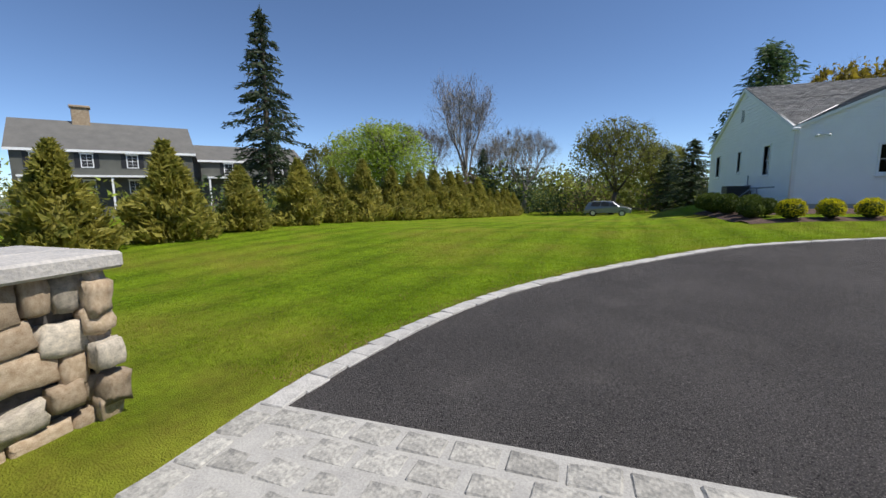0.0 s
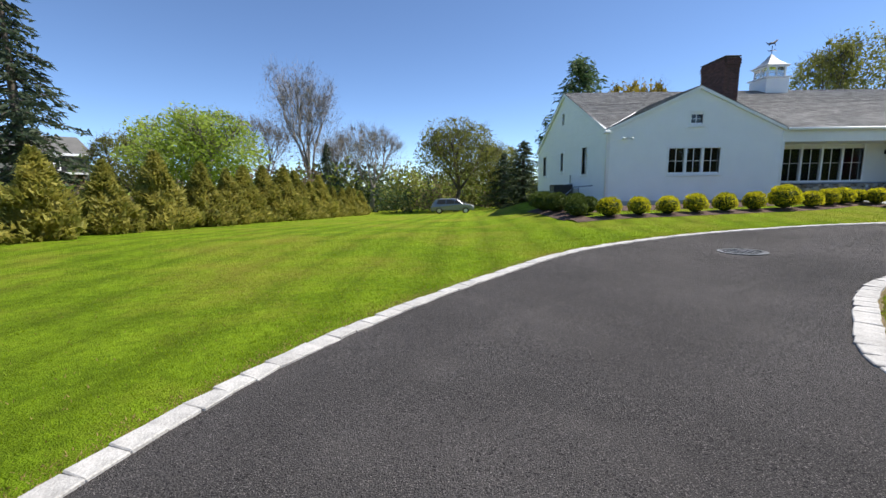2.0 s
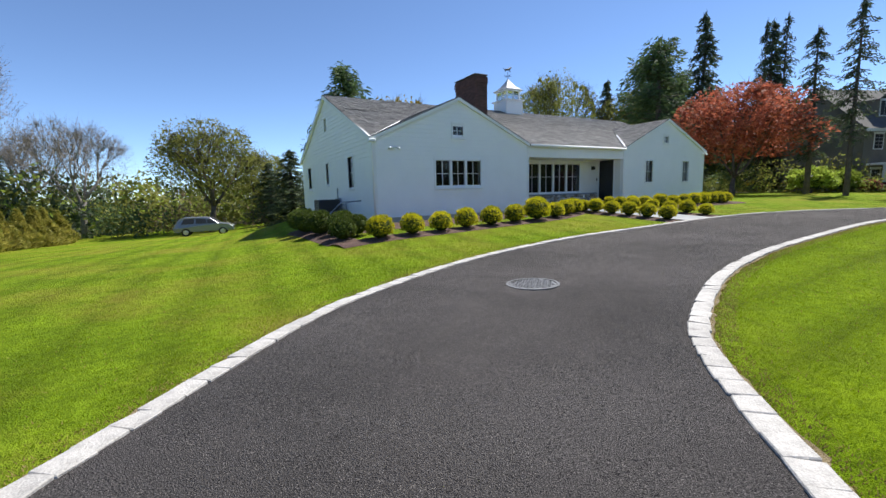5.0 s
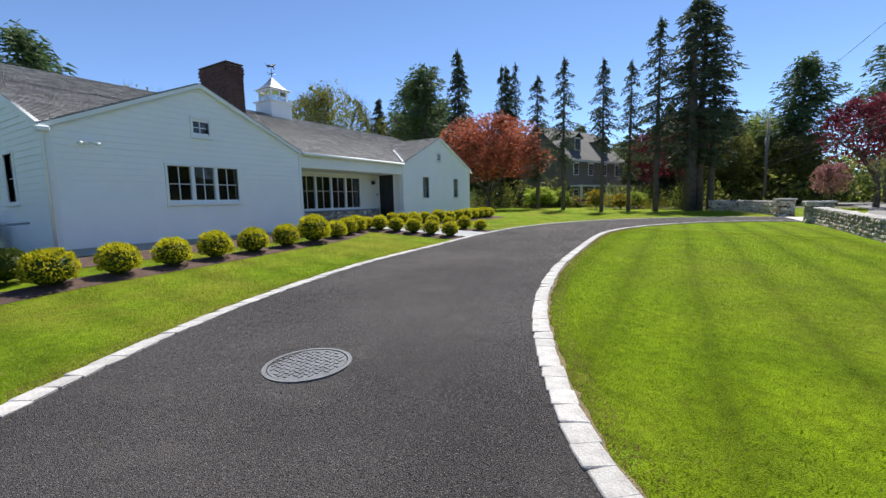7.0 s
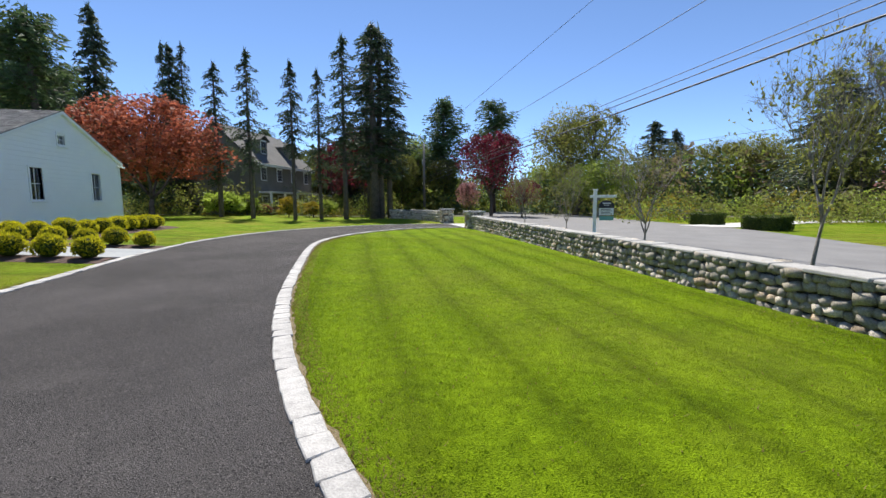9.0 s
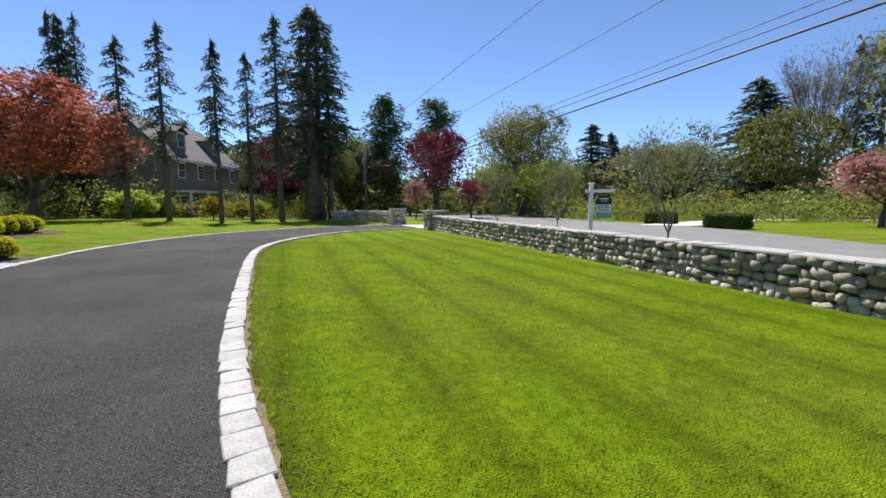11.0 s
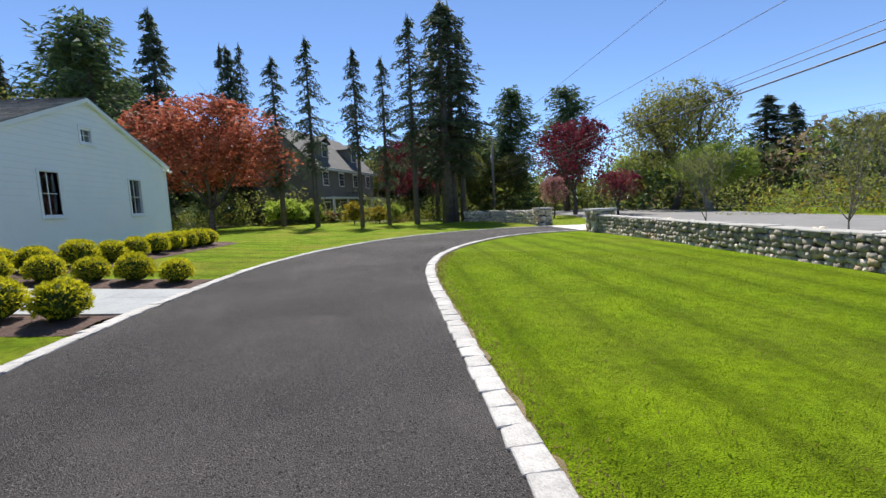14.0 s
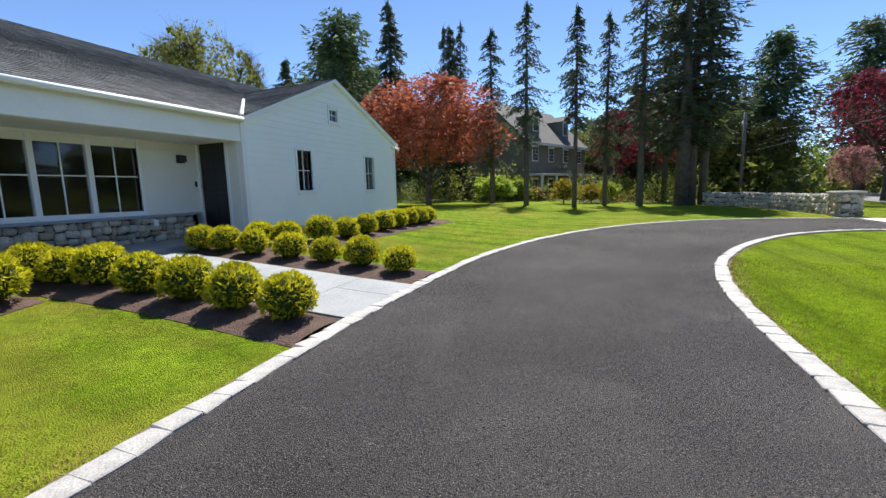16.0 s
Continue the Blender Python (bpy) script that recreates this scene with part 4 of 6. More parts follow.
def conifer(name, seed, leaf, bark, label, cat, low=0.08, thin=1.0, droop=0.35, whorls=34, card=0.34, tip=0.0, group="", dense=2.0, puff=0.0):
    """A 10 m conifer of 3 m radius: straight trunk, whorls of hanging limbs, needle sprays."""
    r = random.Random(seed)
    t = new(name, None)
    g = Geo().tube([(0, 0, -0.4), (r.uniform(-.1, .1), r.uniform(-.1, .1), 4), (r.uniform(-.12, .12), 0, 7.5), (0, 0, 10)], [0.24, 0.17, 0.09, 0.02], 8)
    it = []
    for k in range(whorls):
        u = low + (1 - low) * (k + r.random() * 0.8) / whorls
        if u > 0.985:
            continue
        z = 10 * u
        ln = 3.0 * (1 - u) ** (0.75 + tip) * r.uniform(0.65, 1.1) + 0.25
        if u < low + 0.15:
            ln *= r.uniform(0.4, 0.9)
        for j in range(r.randint(4, 6)):
            if r.random() > thin:
                continue
            a = r.random() * 6.283
            l2 = ln * r.uniform(0.6, 1.12)
            d = Vector((math.cos(a), math.sin(a), 0))
            pts = [Vector((0, 0, z)), d * l2 * 0.5 + Vector((0, 0, z - droop * l2 * 0.18)), d * l2 + Vector((0, 0, z - droop * l2 * 0.45))]
            g.tube(pts, [0.035, 0.022, 0.008], 3)
            n = int((4 + l2 * 6.5) * dense)
            for i in range(n):
                s = (i + r.random()) / n
                s = 0.18 + 0.82 * s
                p = pts[0].lerp(pts[1], s * 2) if s < 0.5 else pts[1].lerp(pts[2], s * 2 - 1)
                side = Vector((-d.y, d.x, 0)) * r.uniform(-1, 1) * 0.30 * l2 * (1.1 - s)
                p = p + side + Vector((0, 0, r.uniform(-0.2 - puff, 0.06 + puff)))
                ax = (d * r.uniform(0.3, 1) + Vector((-d.y, d.x, 0)) * r.uniform(-0.9, 0.9) + Vector((0, 0, r.uniform(-0.7, 0.15)))).normalized()
                wd = ax.cross(rdir(r)).normalized()
                L = card * r.uniform(0.7, 1.3)
                it.append((p, ax * L, wd * L * 0.30))
    for k in range(26):
        it.append((Vector((r.uniform(-.12, .12), r.uniform(-.12, .12), 10 - r.random() * 0.8)), Vector((r.uniform(-.2, .2), r.uniform(-.2, .2), 0.25)), rdir(r) * 0.07))
    part(t, "trunk", g.mesh("trunk", bark, True))
    part(t, "foliage", cards(it, "foliage", leaf))
    return tagged(t, label, cat, group)


def broadleaf(name, seed, leaf, bark, label, cat, leaves=2600, size=0.13, fork=0.28, spread=1.0, stems=1, twigs=1500, clump=0.35, group="", rad=0.2, fill=0.4):
    """A 10 m broadleaf tree of 4 m radius: forked limbs, twigs and leaves in clumps near their ends."""
    r = random.Random(seed)
    t = new(name, None)
    g = Geo()
    ends = []

    def grow(p, d, ln, rad, lvl):
        k = 3 if lvl < 3 else 2
        pts, q, dd = [p], p, d
        for i in range(k):
            dd = (dd + rdir(r) * 0.16 + Vector((0, 0, 0.07))).normalized()
            q = q + dd * ln / k
            pts.append(q)
        g.tube(pts, [rad, rad * 0.85, rad * 0.7, rad * 0.52] if k == 3 else [rad, rad * 0.76, rad * 0.52], 7 if lvl == 0 else 5 if lvl == 1 else 3)
        if lvl >= 4:
            ends.append((pts[1], pts[-1], dd))
            return
        n = {0: 5, 1: 4, 2: 3, 3: 3}[lvl] if lvl else r.randint(4, 6)
        for i in range(n):
            out = rdir(r)
            out.z = abs(out.z) * 0.5
            w = {0: 0.75, 1: 0.7, 2: 0.75, 3: 0.8}[lvl] * spread
            nd = (dd * (1.0 if lvl else 0.8) + out * w).normalized()
            at = pts[-1] if i == 0 or lvl == 0 and r.random() < 0.5 else pts[-2].lerp(pts[-1], r.random())
            grow(at, nd, ln * r.uniform(0.62, 0.84) * (1.0 if lvl else 0.75 / fork * 0.36), rad * 0.52, lvl + 1)

    for s in range(stems):
        a = 6.283 * s / stems
        d0 = Vector((math.cos(a) * 0.35, math.sin(a) * 0.35, 1)).normalized() if stems > 1 else Vector((0, 0, 1))
        grow(Vector((0, 0, -0.3)), d0, 10 * fork + 0.3, rad / stems ** 0.5, 0)
    top = max(e[1].z for e in ends)
    wide = sorted(math.hypot(e[1].x, e[1].y) for e in ends)[int(len(ends) * 0.93)]
    mx, my, mz = (sum(e[1][i] for e in ends) / len(ends) for i in range(3))
    wide = sorted(math.hypot(e[1].x - mx, e[1].y - my) for e in ends)[int(len(ends) * 0.93)]
    k = Matrix.Diagonal((4 / wide, 4 / wide, 9.8 / top)) @ Matrix(((1, 0, -mx / mz), (0, 1, -my / mz), (0, 0, 1)))

    def inside_crown(p):
        """Draws limbs that stray out of the rounded crown back into it."""
        q = Vector((p.x / 3.9, p.y / 3.9, (p.z - 6) / 3.9))
        if p.z < 3 or q.length <= 0.8:
            return p
        return Vector((0, 0, 6)) + (p - Vector((0, 0, 6))) * ((0.8 + 0.2 * math.tanh((q.length - 0.8) / 0.2)) / q.length)

    it = []
    for i in range(leaves):
        a, b, d = ends[r.randrange(len(ends))]
        p = a.lerp(b, r.random() ** 0.6) + rdir(r) * clump * r.random()
        p = inside_crown(k @ p)
        if r.random() < fill:
            d = rdir(r)
            q = r.random() ** 0.38 * (1 + 0.30 * noise.noise(d * 2.2 + Vector((seed, 0, 0))))
            p = Vector((d.x * 3.9 * q, d.y * 3.9 * q, 6.0 + d.z * (3.8 if d.z > 0 else 3.0) * q))
        ax = rdir(r)
        w = ax.cross(rdir(r)).normalized()
        L = size * r.uniform(0.6, 1.3)
        it.append((p, ax * L, w * L * 0.6))
    g.v = [tuple(inside_crown(k @ Vector(v))) for v in g.v]
    part(t, "trunk", g.mesh("trunk", bark, True))
    tw = []
    for i in range(twigs):
        a, b, d = ends[r.randrange(len(ends))]
        p = inside_crown(k @ a.lerp(b, r.random()))
        if r.random() < fill * 0.6:
            q = rdir(r) * r.random() ** 0.4
            p = Vector((q.x * 3.5, q.y * 3.5, 6.0 + q.z * (3.4 if q.z > 0 else 2.8)))
        ax = (p - Vector((0, 0, 4))).normalized() * 0.8 + rdir(r) * 0.7
        ax = ax.normalized() * r.uniform(0.25, 0.6)
        tw.append((p + ax, ax, ax.cross(rdir(r)).normalized() * 0.011))
    tagged(part(t, "twigs", cards(tw, "twigs", bark)), kind="stuff")
    if it:
        part(t, "crown", cards(it, "crown", leaf))
    return tagged(t, label, cat, group)


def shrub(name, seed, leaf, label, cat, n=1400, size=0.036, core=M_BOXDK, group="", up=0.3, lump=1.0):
    """A clipped rounded bush 1 m across and 0.9 m high on the ground."""
    r = random.Random(seed)
    t = new(name, None)
    it = []
    off = Vector((seed * 3.1, seed * 1.7, 0))
    for i in range(n):
        d = rdir(r)
        if d.z < -0.55:
            d.z = -d.z
        k = 0.5 + (noise.noise(d * 2.3 + off) * 0.045 + noise.noise(d * 6 + off) * 0.03) * lump
        p = Vector((d.x * k, d.y * k, 0.44 + d.z * k * 0.92)) - d * 0.06 * r.random()
        ax = (d * 0.9 + rdir(r) * 0.8 + Vector((0, 0, up))).normalized()
        w = ax.cross(rdir(r)).normalized()
        L = size * r.uniform(0.7, 1.5)
        it.append((p, ax * L, w * L * 0.5))
    # added core ball, dark by colour to imitate shade deep in the bush
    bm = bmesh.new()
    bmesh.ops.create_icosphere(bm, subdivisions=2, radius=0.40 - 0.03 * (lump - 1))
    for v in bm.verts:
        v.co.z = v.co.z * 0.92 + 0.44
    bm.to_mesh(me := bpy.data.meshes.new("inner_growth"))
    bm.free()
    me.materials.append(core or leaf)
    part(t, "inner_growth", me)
    part(t, "leaves", cards(it, "leaves", leaf))
    g = Geo().tube([(0, 0, -0.06), (0.01, 0, 0.3)], [0.03, 0.025], 6)
    part(t, "stem", g.mesh("stem", M_BARK))
    return tagged(t, label, cat, group)


def arborvitae(seed):
    """A 3 m arborvitae 2 m across, ragged, to the ground."""
    r = random.Random(seed)
    t = new("arborvitae", None)
    it = []
    for i in range(3400):
        u = r.random() ** 1.25
        a = r.random() * 6.283
        lump = 1 + 0.6 * noise.noise(Vector((math.cos(a) * 1.6, math.sin(a) * 1.6, u * 5 + seed)))
        rad = (1.02 * (1 - u) ** 0.92 * min(1, 0.74 + u * 3.5) + 0.04) * lump
        k = 1 - 0.4 * r.random() ** 2
        p = Vector((math.cos(a) * rad * k, math.sin(a) * rad * k, 0.08 + 2.92 * u))
        d = Vector((math.cos(a), math.sin(a), 0))
        ax = (d * r.uniform(0.2, 1.0) + Vector((0, 0, r.uniform(0.2, 1.0))) + rdir(r) * 0.5).normalized()
        w = ax.cross(rdir(r)).normalized()
        L = 0.10 * r.uniform(0.7, 1.5)
        it.append((p, ax * L, w * L * 0.5))
    g = Geo().tube([(0, 0, -0.3), (0, 0, 1.2), (0, 0, 2.7)], [0.07, 0.05, 0.01], 6)
    part(t, "trunk", g.mesh("trunk", M_BARK))
    part(t, "foliage", cards(it, "foliage", M_ARBOR))
    v, f = [], []
    n = 10
    for z, q in ((0.1, 0.5), (0.7, 0.6), (1.6, 0.36), (2.5, 0.08)):
        v += [(math.cos(6.283*j/n) * q, math.sin(6.283*j/n) * q, z) for j in range(n)]
    for i in range(3):
        for j in range(n):
            f.append((i*n+j, i*n+(j+1) % n, (i+1)*n+(j+1) % n, (i+1)*n+j))
    part(t, "inner_growth", mesh_from("inner_growth", v, f, M_ARBOR))
    return tagged(t, "olive green arborvitae with bronzed tips, planted in a screen row", "arborvitae", "arborvitae screen")


USED = set()


def put(base, x, y, sx, sz, turn, z=None):
    m = pose(x, y, gz(x, y) if z is None else z, 0, 0, turn)
    ob = base if base.name not in USED else copy_thing(base, m)
    USED.add(base.name)
    USED.add(ob.name)
    ob.matrix_basis = m @ Matrix.Diagonal((sx, sx, sz, 1))
    return ob


SPRUCE = [conifer("spruce_tree", 1 + i, M_SPRUCE, M_BARK, "tall dark green spruce with hanging branches", "spruce", 0.05, 1.0, 0.5, 44, 0.17) for i in range(2)]
LANKY = [conifer("lanky_spruce", 11 + i, M_SPRUCE, M_BARK, "tall thin spruce with a bare lower trunk", "spruce", (0.30, 0.42, 0.22)[i], 0.72, 0.5, 36, 0.15, -0.2, dense=1.5) for i in range(3)]
PINES = [conifer("pine_tree", 21 + i, M_PINE, M_BARK, "broad green pine with layered branches", "pine", 0.20, 0.95, -0.25, 30, 0.18, -0.35, dense=3.2, puff=0.3) for i in range(2)]
BARE = [broadleaf("bare_tree", 31 + i, M_BUD, M_BARKGREY, "tall leafless tree with fine grey twigs", "tree", 4200, 0.05, 0.27, 0.72, twigs=3600, fill=0.7) for i in range(2)]
FRESH = [broadleaf("spring_tree", 41, M_FRESH, M_BARKGREY, "broad tree in fresh light green leaf", "tree", 13000, 0.115, 0.22, 0.85, fill=0.82)]
BUDDING = [broadleaf("budding_tree", 51 + i, M_OLIVE, M_BARK, "rounded tree just coming into yellowish leaf", "tree", 11000, 0.105, 0.2, 0.85, twigs=2200, fill=0.72) for i in range(2)]
YELLOW = broadleaf("yellow_tree", 61, M_YELLOW, M_BARK, "tree in bright yellow spring leaf", "tree", 4200, 0.17, 0.25)
MAPLE = broadleaf("copper_maple", 71, M_RED, M_BARK, "large copper red maple in full leaf on the lawn", "maple", 14000, 0.115, 0.14, 1.0, 1, 900, 0.6, fill=0.75)
CRIMSON = [broadleaf("crimson_tree", 81 + i, M_CRIMSON, M_BARK, "crimson-leaved tree near the street", "tree", 6000, 0.13, 0.2) for i in range(2)]
CHERRY = broadleaf("blossom_tree", 91, M_PINK, M_BARK, "low spreading tree in pale pink blossom", "blossom tree", 4200, 0.2, 0.3, 1.2)
SAPLING = [broadleaf("street_sapling", 101 + i, M_OLIVE, M_BARKGREY, "young street tree with sparse new yellow-green leaves", "young tree", (1300, 1400, 1100)[i], 0.10, 0.24, 0.75, group="street saplings", rad=0.075, twigs=800, fill=0.45) for i in range(3)]

# ---- trees, by where they stand: kind, x, y, radius over 3 or 4, height over 10, turn ----
SPR, LAN, PIN, BAR, FRE, BUD, CRI = "SPR", "LAN", "PIN", "BAR", "FRE", "BUD", "CRI"
KIND = {SPR: SPRUCE, LAN: LANKY, PIN: PINES, BAR: BARE, FRE: FRESH, BUD: BUDDING, CRI: CRIMSON}


def tree(kind, eye, az, dist, radius, top_el, turn=0, pick=0, base=None):
    """A tree at a bearing and distance from a spot on the drive, its top at an elevation."""
    x = eye[0] + dist * math.sin(radians(az))
    y = eye[1] + dist * math.cos(radians(az))
    z = gz(x, y)
    h = eye[2] + dist * math.tan(radians(top_el)) - z
    b = KIND[kind][pick % len(KIND[kind])] if kind in KIND else base
    k = 2.25 if kind in (SPR, LAN) else 2.8 if kind == PIN else 4.0
    put(b, x, y, radius / k, h / 10, turn)


E0, E4, E12, E16 = (-0.6, -0.2, 1.26), (0.5, 4.1, 1.4), (9.05, 9.23, 1.35), (12.69, 11.06, 1.6)
tree(SPR, E0, -41.5, 40, 3.4, 20.6, 0)
tree(FRE, E0, -27.7, 50, 6.3, 9.1, 20)
tree(BUD, E0, -34, 58, 4.2, 6.3, 20, 1)
tree(BAR, E0, -16.6, 72, 6.4, 15.3, 0)
tree(BAR, E0, -21.5, 80, 5, 9.0, 50, 1)
tree(BAR, E0, -8.5, 62, 5.2, 8.1, 90, 1)
tree(BAR, E0, -12.5, 85, 6, 7.8, 140)
tree(SPR, E0, -14.0, 66, 2.0, 5.4, 10, 1)
tree(BUD, E0, 2.4, 57, 5.4, 8.6, 60)
tree(BUD, E0, 7.5, 62, 4.0, 5.6, 10, 1)
tree(SPR, E0, 11.0, 50, 3.2, 5.4, 70, 1)
tree(SPR, E0, 8.6, 56, 2.6, 4.0, 20, 0)
tree(PIN, E0, 17.3, 46, 4.2, 14.0, 30)
tree("", E0, 23.6, 62, 5.0, 12.0, 30, 0, YELLOW)
tree(BUD, E4, 44, 50, 4.6, 14.0, 80, 1)
tree(SPR, E4, 50.4, 60, 3.0, 12.6, 10)
tree(PIN, E4, 55.8, 52, 4.8, 16.3, 40, 1)
tree(SPR, E4, 60.2, 60, 3.2, 17.9, 90, 1)
tree(SPR, E4, 66.2, 62, 2.8, 15.9, 160, 0)
tree("", E16, 64.8, 33, 6.0, 14.6, 0, 0, MAPLE)
tree(LAN, E16, 67.2, 50, 1.9, 20.1, 40, 2)
tree(LAN, E16, 69.4, 48, 1.9, 20.3, 80, 0)
tree(LAN, E16, 73.3, 35, 2.2, 19.6, 110, 2)
tree(LAN, E16, 77.8, 32, 1.9, 22.0, 20, 0)
tree(LAN, E16, 83.9, 33, 1.8, 21.0, 200, 1)
tree(LAN, E16, 87.6, 36, 1.9, 19.9, 290, 2)
tree(LAN, E16, 91.6, 35, 2.6, 24.5, 10, 0)
tree(LAN, E16, 96.0, 36, 5.0, 26.0, 60, 2)
tree(LAN, E16, 96.9, 37, 4.4, 25.4, 250, 2)
tree(LAN, E16, 98.2, 38, 3.2, 22.5, 160, 0)
tree(BUD, E16, 98.0, 60, 3.0, 8.0, 60, 1)
tree(FRE, E16, 100.2, 66, 3.4, 10.0, 60, 0)
# woods standing behind the spruce row
for i, (kind, az, dist, wide, el) in enumerate(((PIN, 61, 62, 5.5, 12.5), (SPR, 57.5, 58, 3.6, 14.5), (BUD, 65.5, 60, 5.0, 8.5), (PIN, 69, 66, 5.0, 10.5), (PIN, 78.5, 70, 5.5, 10.0), (FRE, 82, 60, 4.5, 6.5),
                                                (BUD, 85.5, 62, 5.0, 8.0), (PIN, 89.5, 66, 5.0, 9.5), (BUD, 93, 58, 5.0, 8.5), (PIN, 97, 64, 5.0, 10.0), (SPR, 90.8, 56, 4.0, 12.0), (BUD, 104, 62, 4.6, 7.0), (PIN, 52.6, 48, 4.6, 18.0), (SPR, 55.2, 50, 3.8, 19.0),
                                                (BUD, 50, 46, 4.4, 14.0), (PIN, 57.2, 56, 4.6, 15.5))):
    tree(kind, E16, az, dist, wide, el, 47 * i, i % 2)
tree(LAN, E16, 94.2, 44, 2.4, 22.0, 150, 2)
tree(PIN, E12, 101.9, 68, 6.0, 14.2, 0, 0)
tree(PIN, E12, 108.8, 72, 6.2, 14.2, 120, 1)
tree(CRI, E12, 109.3, 50, 4.6, 10.5, 0, 0)
tree(CRI, E16, 93.5, 46, 3.2, 12.0, 50, 1)
tree(CRI, E16, 88.5, 50, 2.6, 9.5, 90, 0)
tree(CRI, E12, 114.2, 44, 2.2, 3.9, 70, 1)
tree("", E12, 106.5, 42, 1.4, 3.6, 0, 0, CHERRY)
tree(BUD, E12, 120.6, 56, 6.4, 13.2, 0, 0)
tree(FRE, E12, 117.5, 66, 5.0, 6.0, 0, 0)
tree(FRE, E12, 124.0, 50, 4.0, 6.2, 90, 0)
tree(SPR, E12, 129.3, 68, 5.0, 10.1, 30, 0)
tree(SPR, E12, 131.5, 72, 4.0, 9.0, 80, 1)
tree(BUD, E12, 136.0, 70, 5.5, 7.4, 40, 1)
tree(BUD, E12, 140.5, 66, 5.0, 7.8, 140, 0)
tree(SPR, E12, 146.8, 54, 5.6, 13.2, 10, 1)
tree(BUD, E12, 149.5, 50, 4.6, 10.0, 0, 1)
tree(BAR, E12, 152.2, 56, 5.4, 16.3, 30, 0)
tree(LAN, E12, 156.2, 54, 2.6, 15.1, 30, 2)
tree(LAN, E12, 154.4, 56, 2.2, 14.8, 130, 0)
tree(BAR, E12, 162.4, 64, 5.4, 12.4, 60, 1)
tree(BUD, E12, 169.0, 60, 5.5, 11.5, 60, 0)
tree(BUD, E12, 160.0, 48, 4.5, 6.5, 100, 1)
tree("", E12, 158.0, 32, 2.5, 5.1, 40, 0, CHERRY)
tree(SPR, E12, 162.8, 34, 1.7, 7.4, 40, 0)
put(SAPLING[0], 18.8, 1.0, 0.24, 0.29, 0)
put(SAPLING[1], 23.6, 0.8, 0.22, 0.31, 70)
put(SAPLING[1], 15.08, 0.7, 0.30, 0.33, 0)
put(SAPLING[2], 10.8, 0.5, 0.34, 0.44, 30)

ARBOR = [arborvitae(i) for i in range(3)]
ra = random.Random(5)
ay = 6.5
for i in range(20):
    s = 1.0 + ra.uniform(-0.12, 0.14)
    put(ARBOR[i % 3], -13.3 + ra.uniform(-0.25, 0.25) + i * 0.16, ay, (1.15 if i < 5 else 1.35) * s, (0.9 if i < 5 else 1.1) * s, ra.uniform(0, 360))
    ay += 2.85 if i < 5 else 2.35

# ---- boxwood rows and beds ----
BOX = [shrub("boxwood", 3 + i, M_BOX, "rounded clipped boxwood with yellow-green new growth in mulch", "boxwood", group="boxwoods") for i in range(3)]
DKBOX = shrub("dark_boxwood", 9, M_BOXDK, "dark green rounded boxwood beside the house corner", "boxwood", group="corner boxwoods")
rb = random.Random(2)
row_front = [(5.5, 16.4), (6.55, 16.45), (7.6, 16.55), (8.65, 16.7), (9.75, 16.8), (10.9, 16.95), (12.05, 17.05), (13.2, 17.25), (14.1, 17.6), (14.95, 17.9)]
row_s = [(15.75, 18.75), (15.9, 18.25), (16.05, 17.7), (16.1, 16.9), (16.15, 16.1), (16.18, 15.3), (16.2, 14.5)]
row_n = [(18.55, 19.0), (18.7, 18.5), (18.7, 17.75), (18.8, 16.9), (18.85, 16.1), (18.9, 15.35), (18.85, 14.55)]
row_back = [(19.6, 18.5), (20.0, 18.1), (20.8, 17.8), (21.6, 17.65), (22.5, 17.65), (23.5, 17.7), (24.4, 17.75), (25.2, 17.75), (25.9, 17.75), (26.6, 17.75)]
for row, s in ((row_front, 0.80), (row_s, 0.66), (row_n, 0.64), (row_back, 0.74)):
    for i, (x, y) in enumerate(row):
        k = s * rb.uniform(0.93, 1.08)
        if row is row_front and i == 6:
            k *= 1.22
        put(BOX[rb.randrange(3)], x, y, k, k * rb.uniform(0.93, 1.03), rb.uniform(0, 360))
# shrubs in the border before the shingled house
PALE = shrub("pale_rhododendron", 14, M_FRESH, "broad loose shrub in pale yellow-green leaf under the spruces", "shrub", 2600, 0.042, lump=4.5)
AZALEA = shrub("azalea", 15, M_CRIMSON, "low rounded shrub in magenta flower near the house", "shrub", 1200, 0.04)
GOLD = shrub("golden_shrub", 16, M_YELLOW, "loose golden-green shrub at the woodland edge", "shrub", 1600, 0.045, lump=4.5)
for base, az, dist, wide, tall in ((PALE, 73.6, 38, 3.4, 2.5), (PALE, 76.6, 40, 2.4, 2.3), (AZALEA, 78.8, 41, 1.8, 1.3), (AZALEA, 80.2, 43, 1.4, 1.0), (GOLD, 82.6, 37, 1.9, 2.2), (GOLD, 86.0, 40, 2.2, 1.8), (PALE, 87.8, 42, 2.4, 2.0)):
    put(base, 12.69 + dist * math.sin(radians(az)), 11.06 + dist * math.cos(radians(az)), wide, tall, az * 7)
for x, y, k in ((4.6, 17.1, 0.85), (4.9, 18.1, 0.95), (4.4, 19.0, 1.0), (4.2, 20.2, 1.05), (4.3, 21.4, 1.05), (5.2, 17.6, 0.8)):
    put(DKBOX, x, y, k, k * 0.95, k * 300)


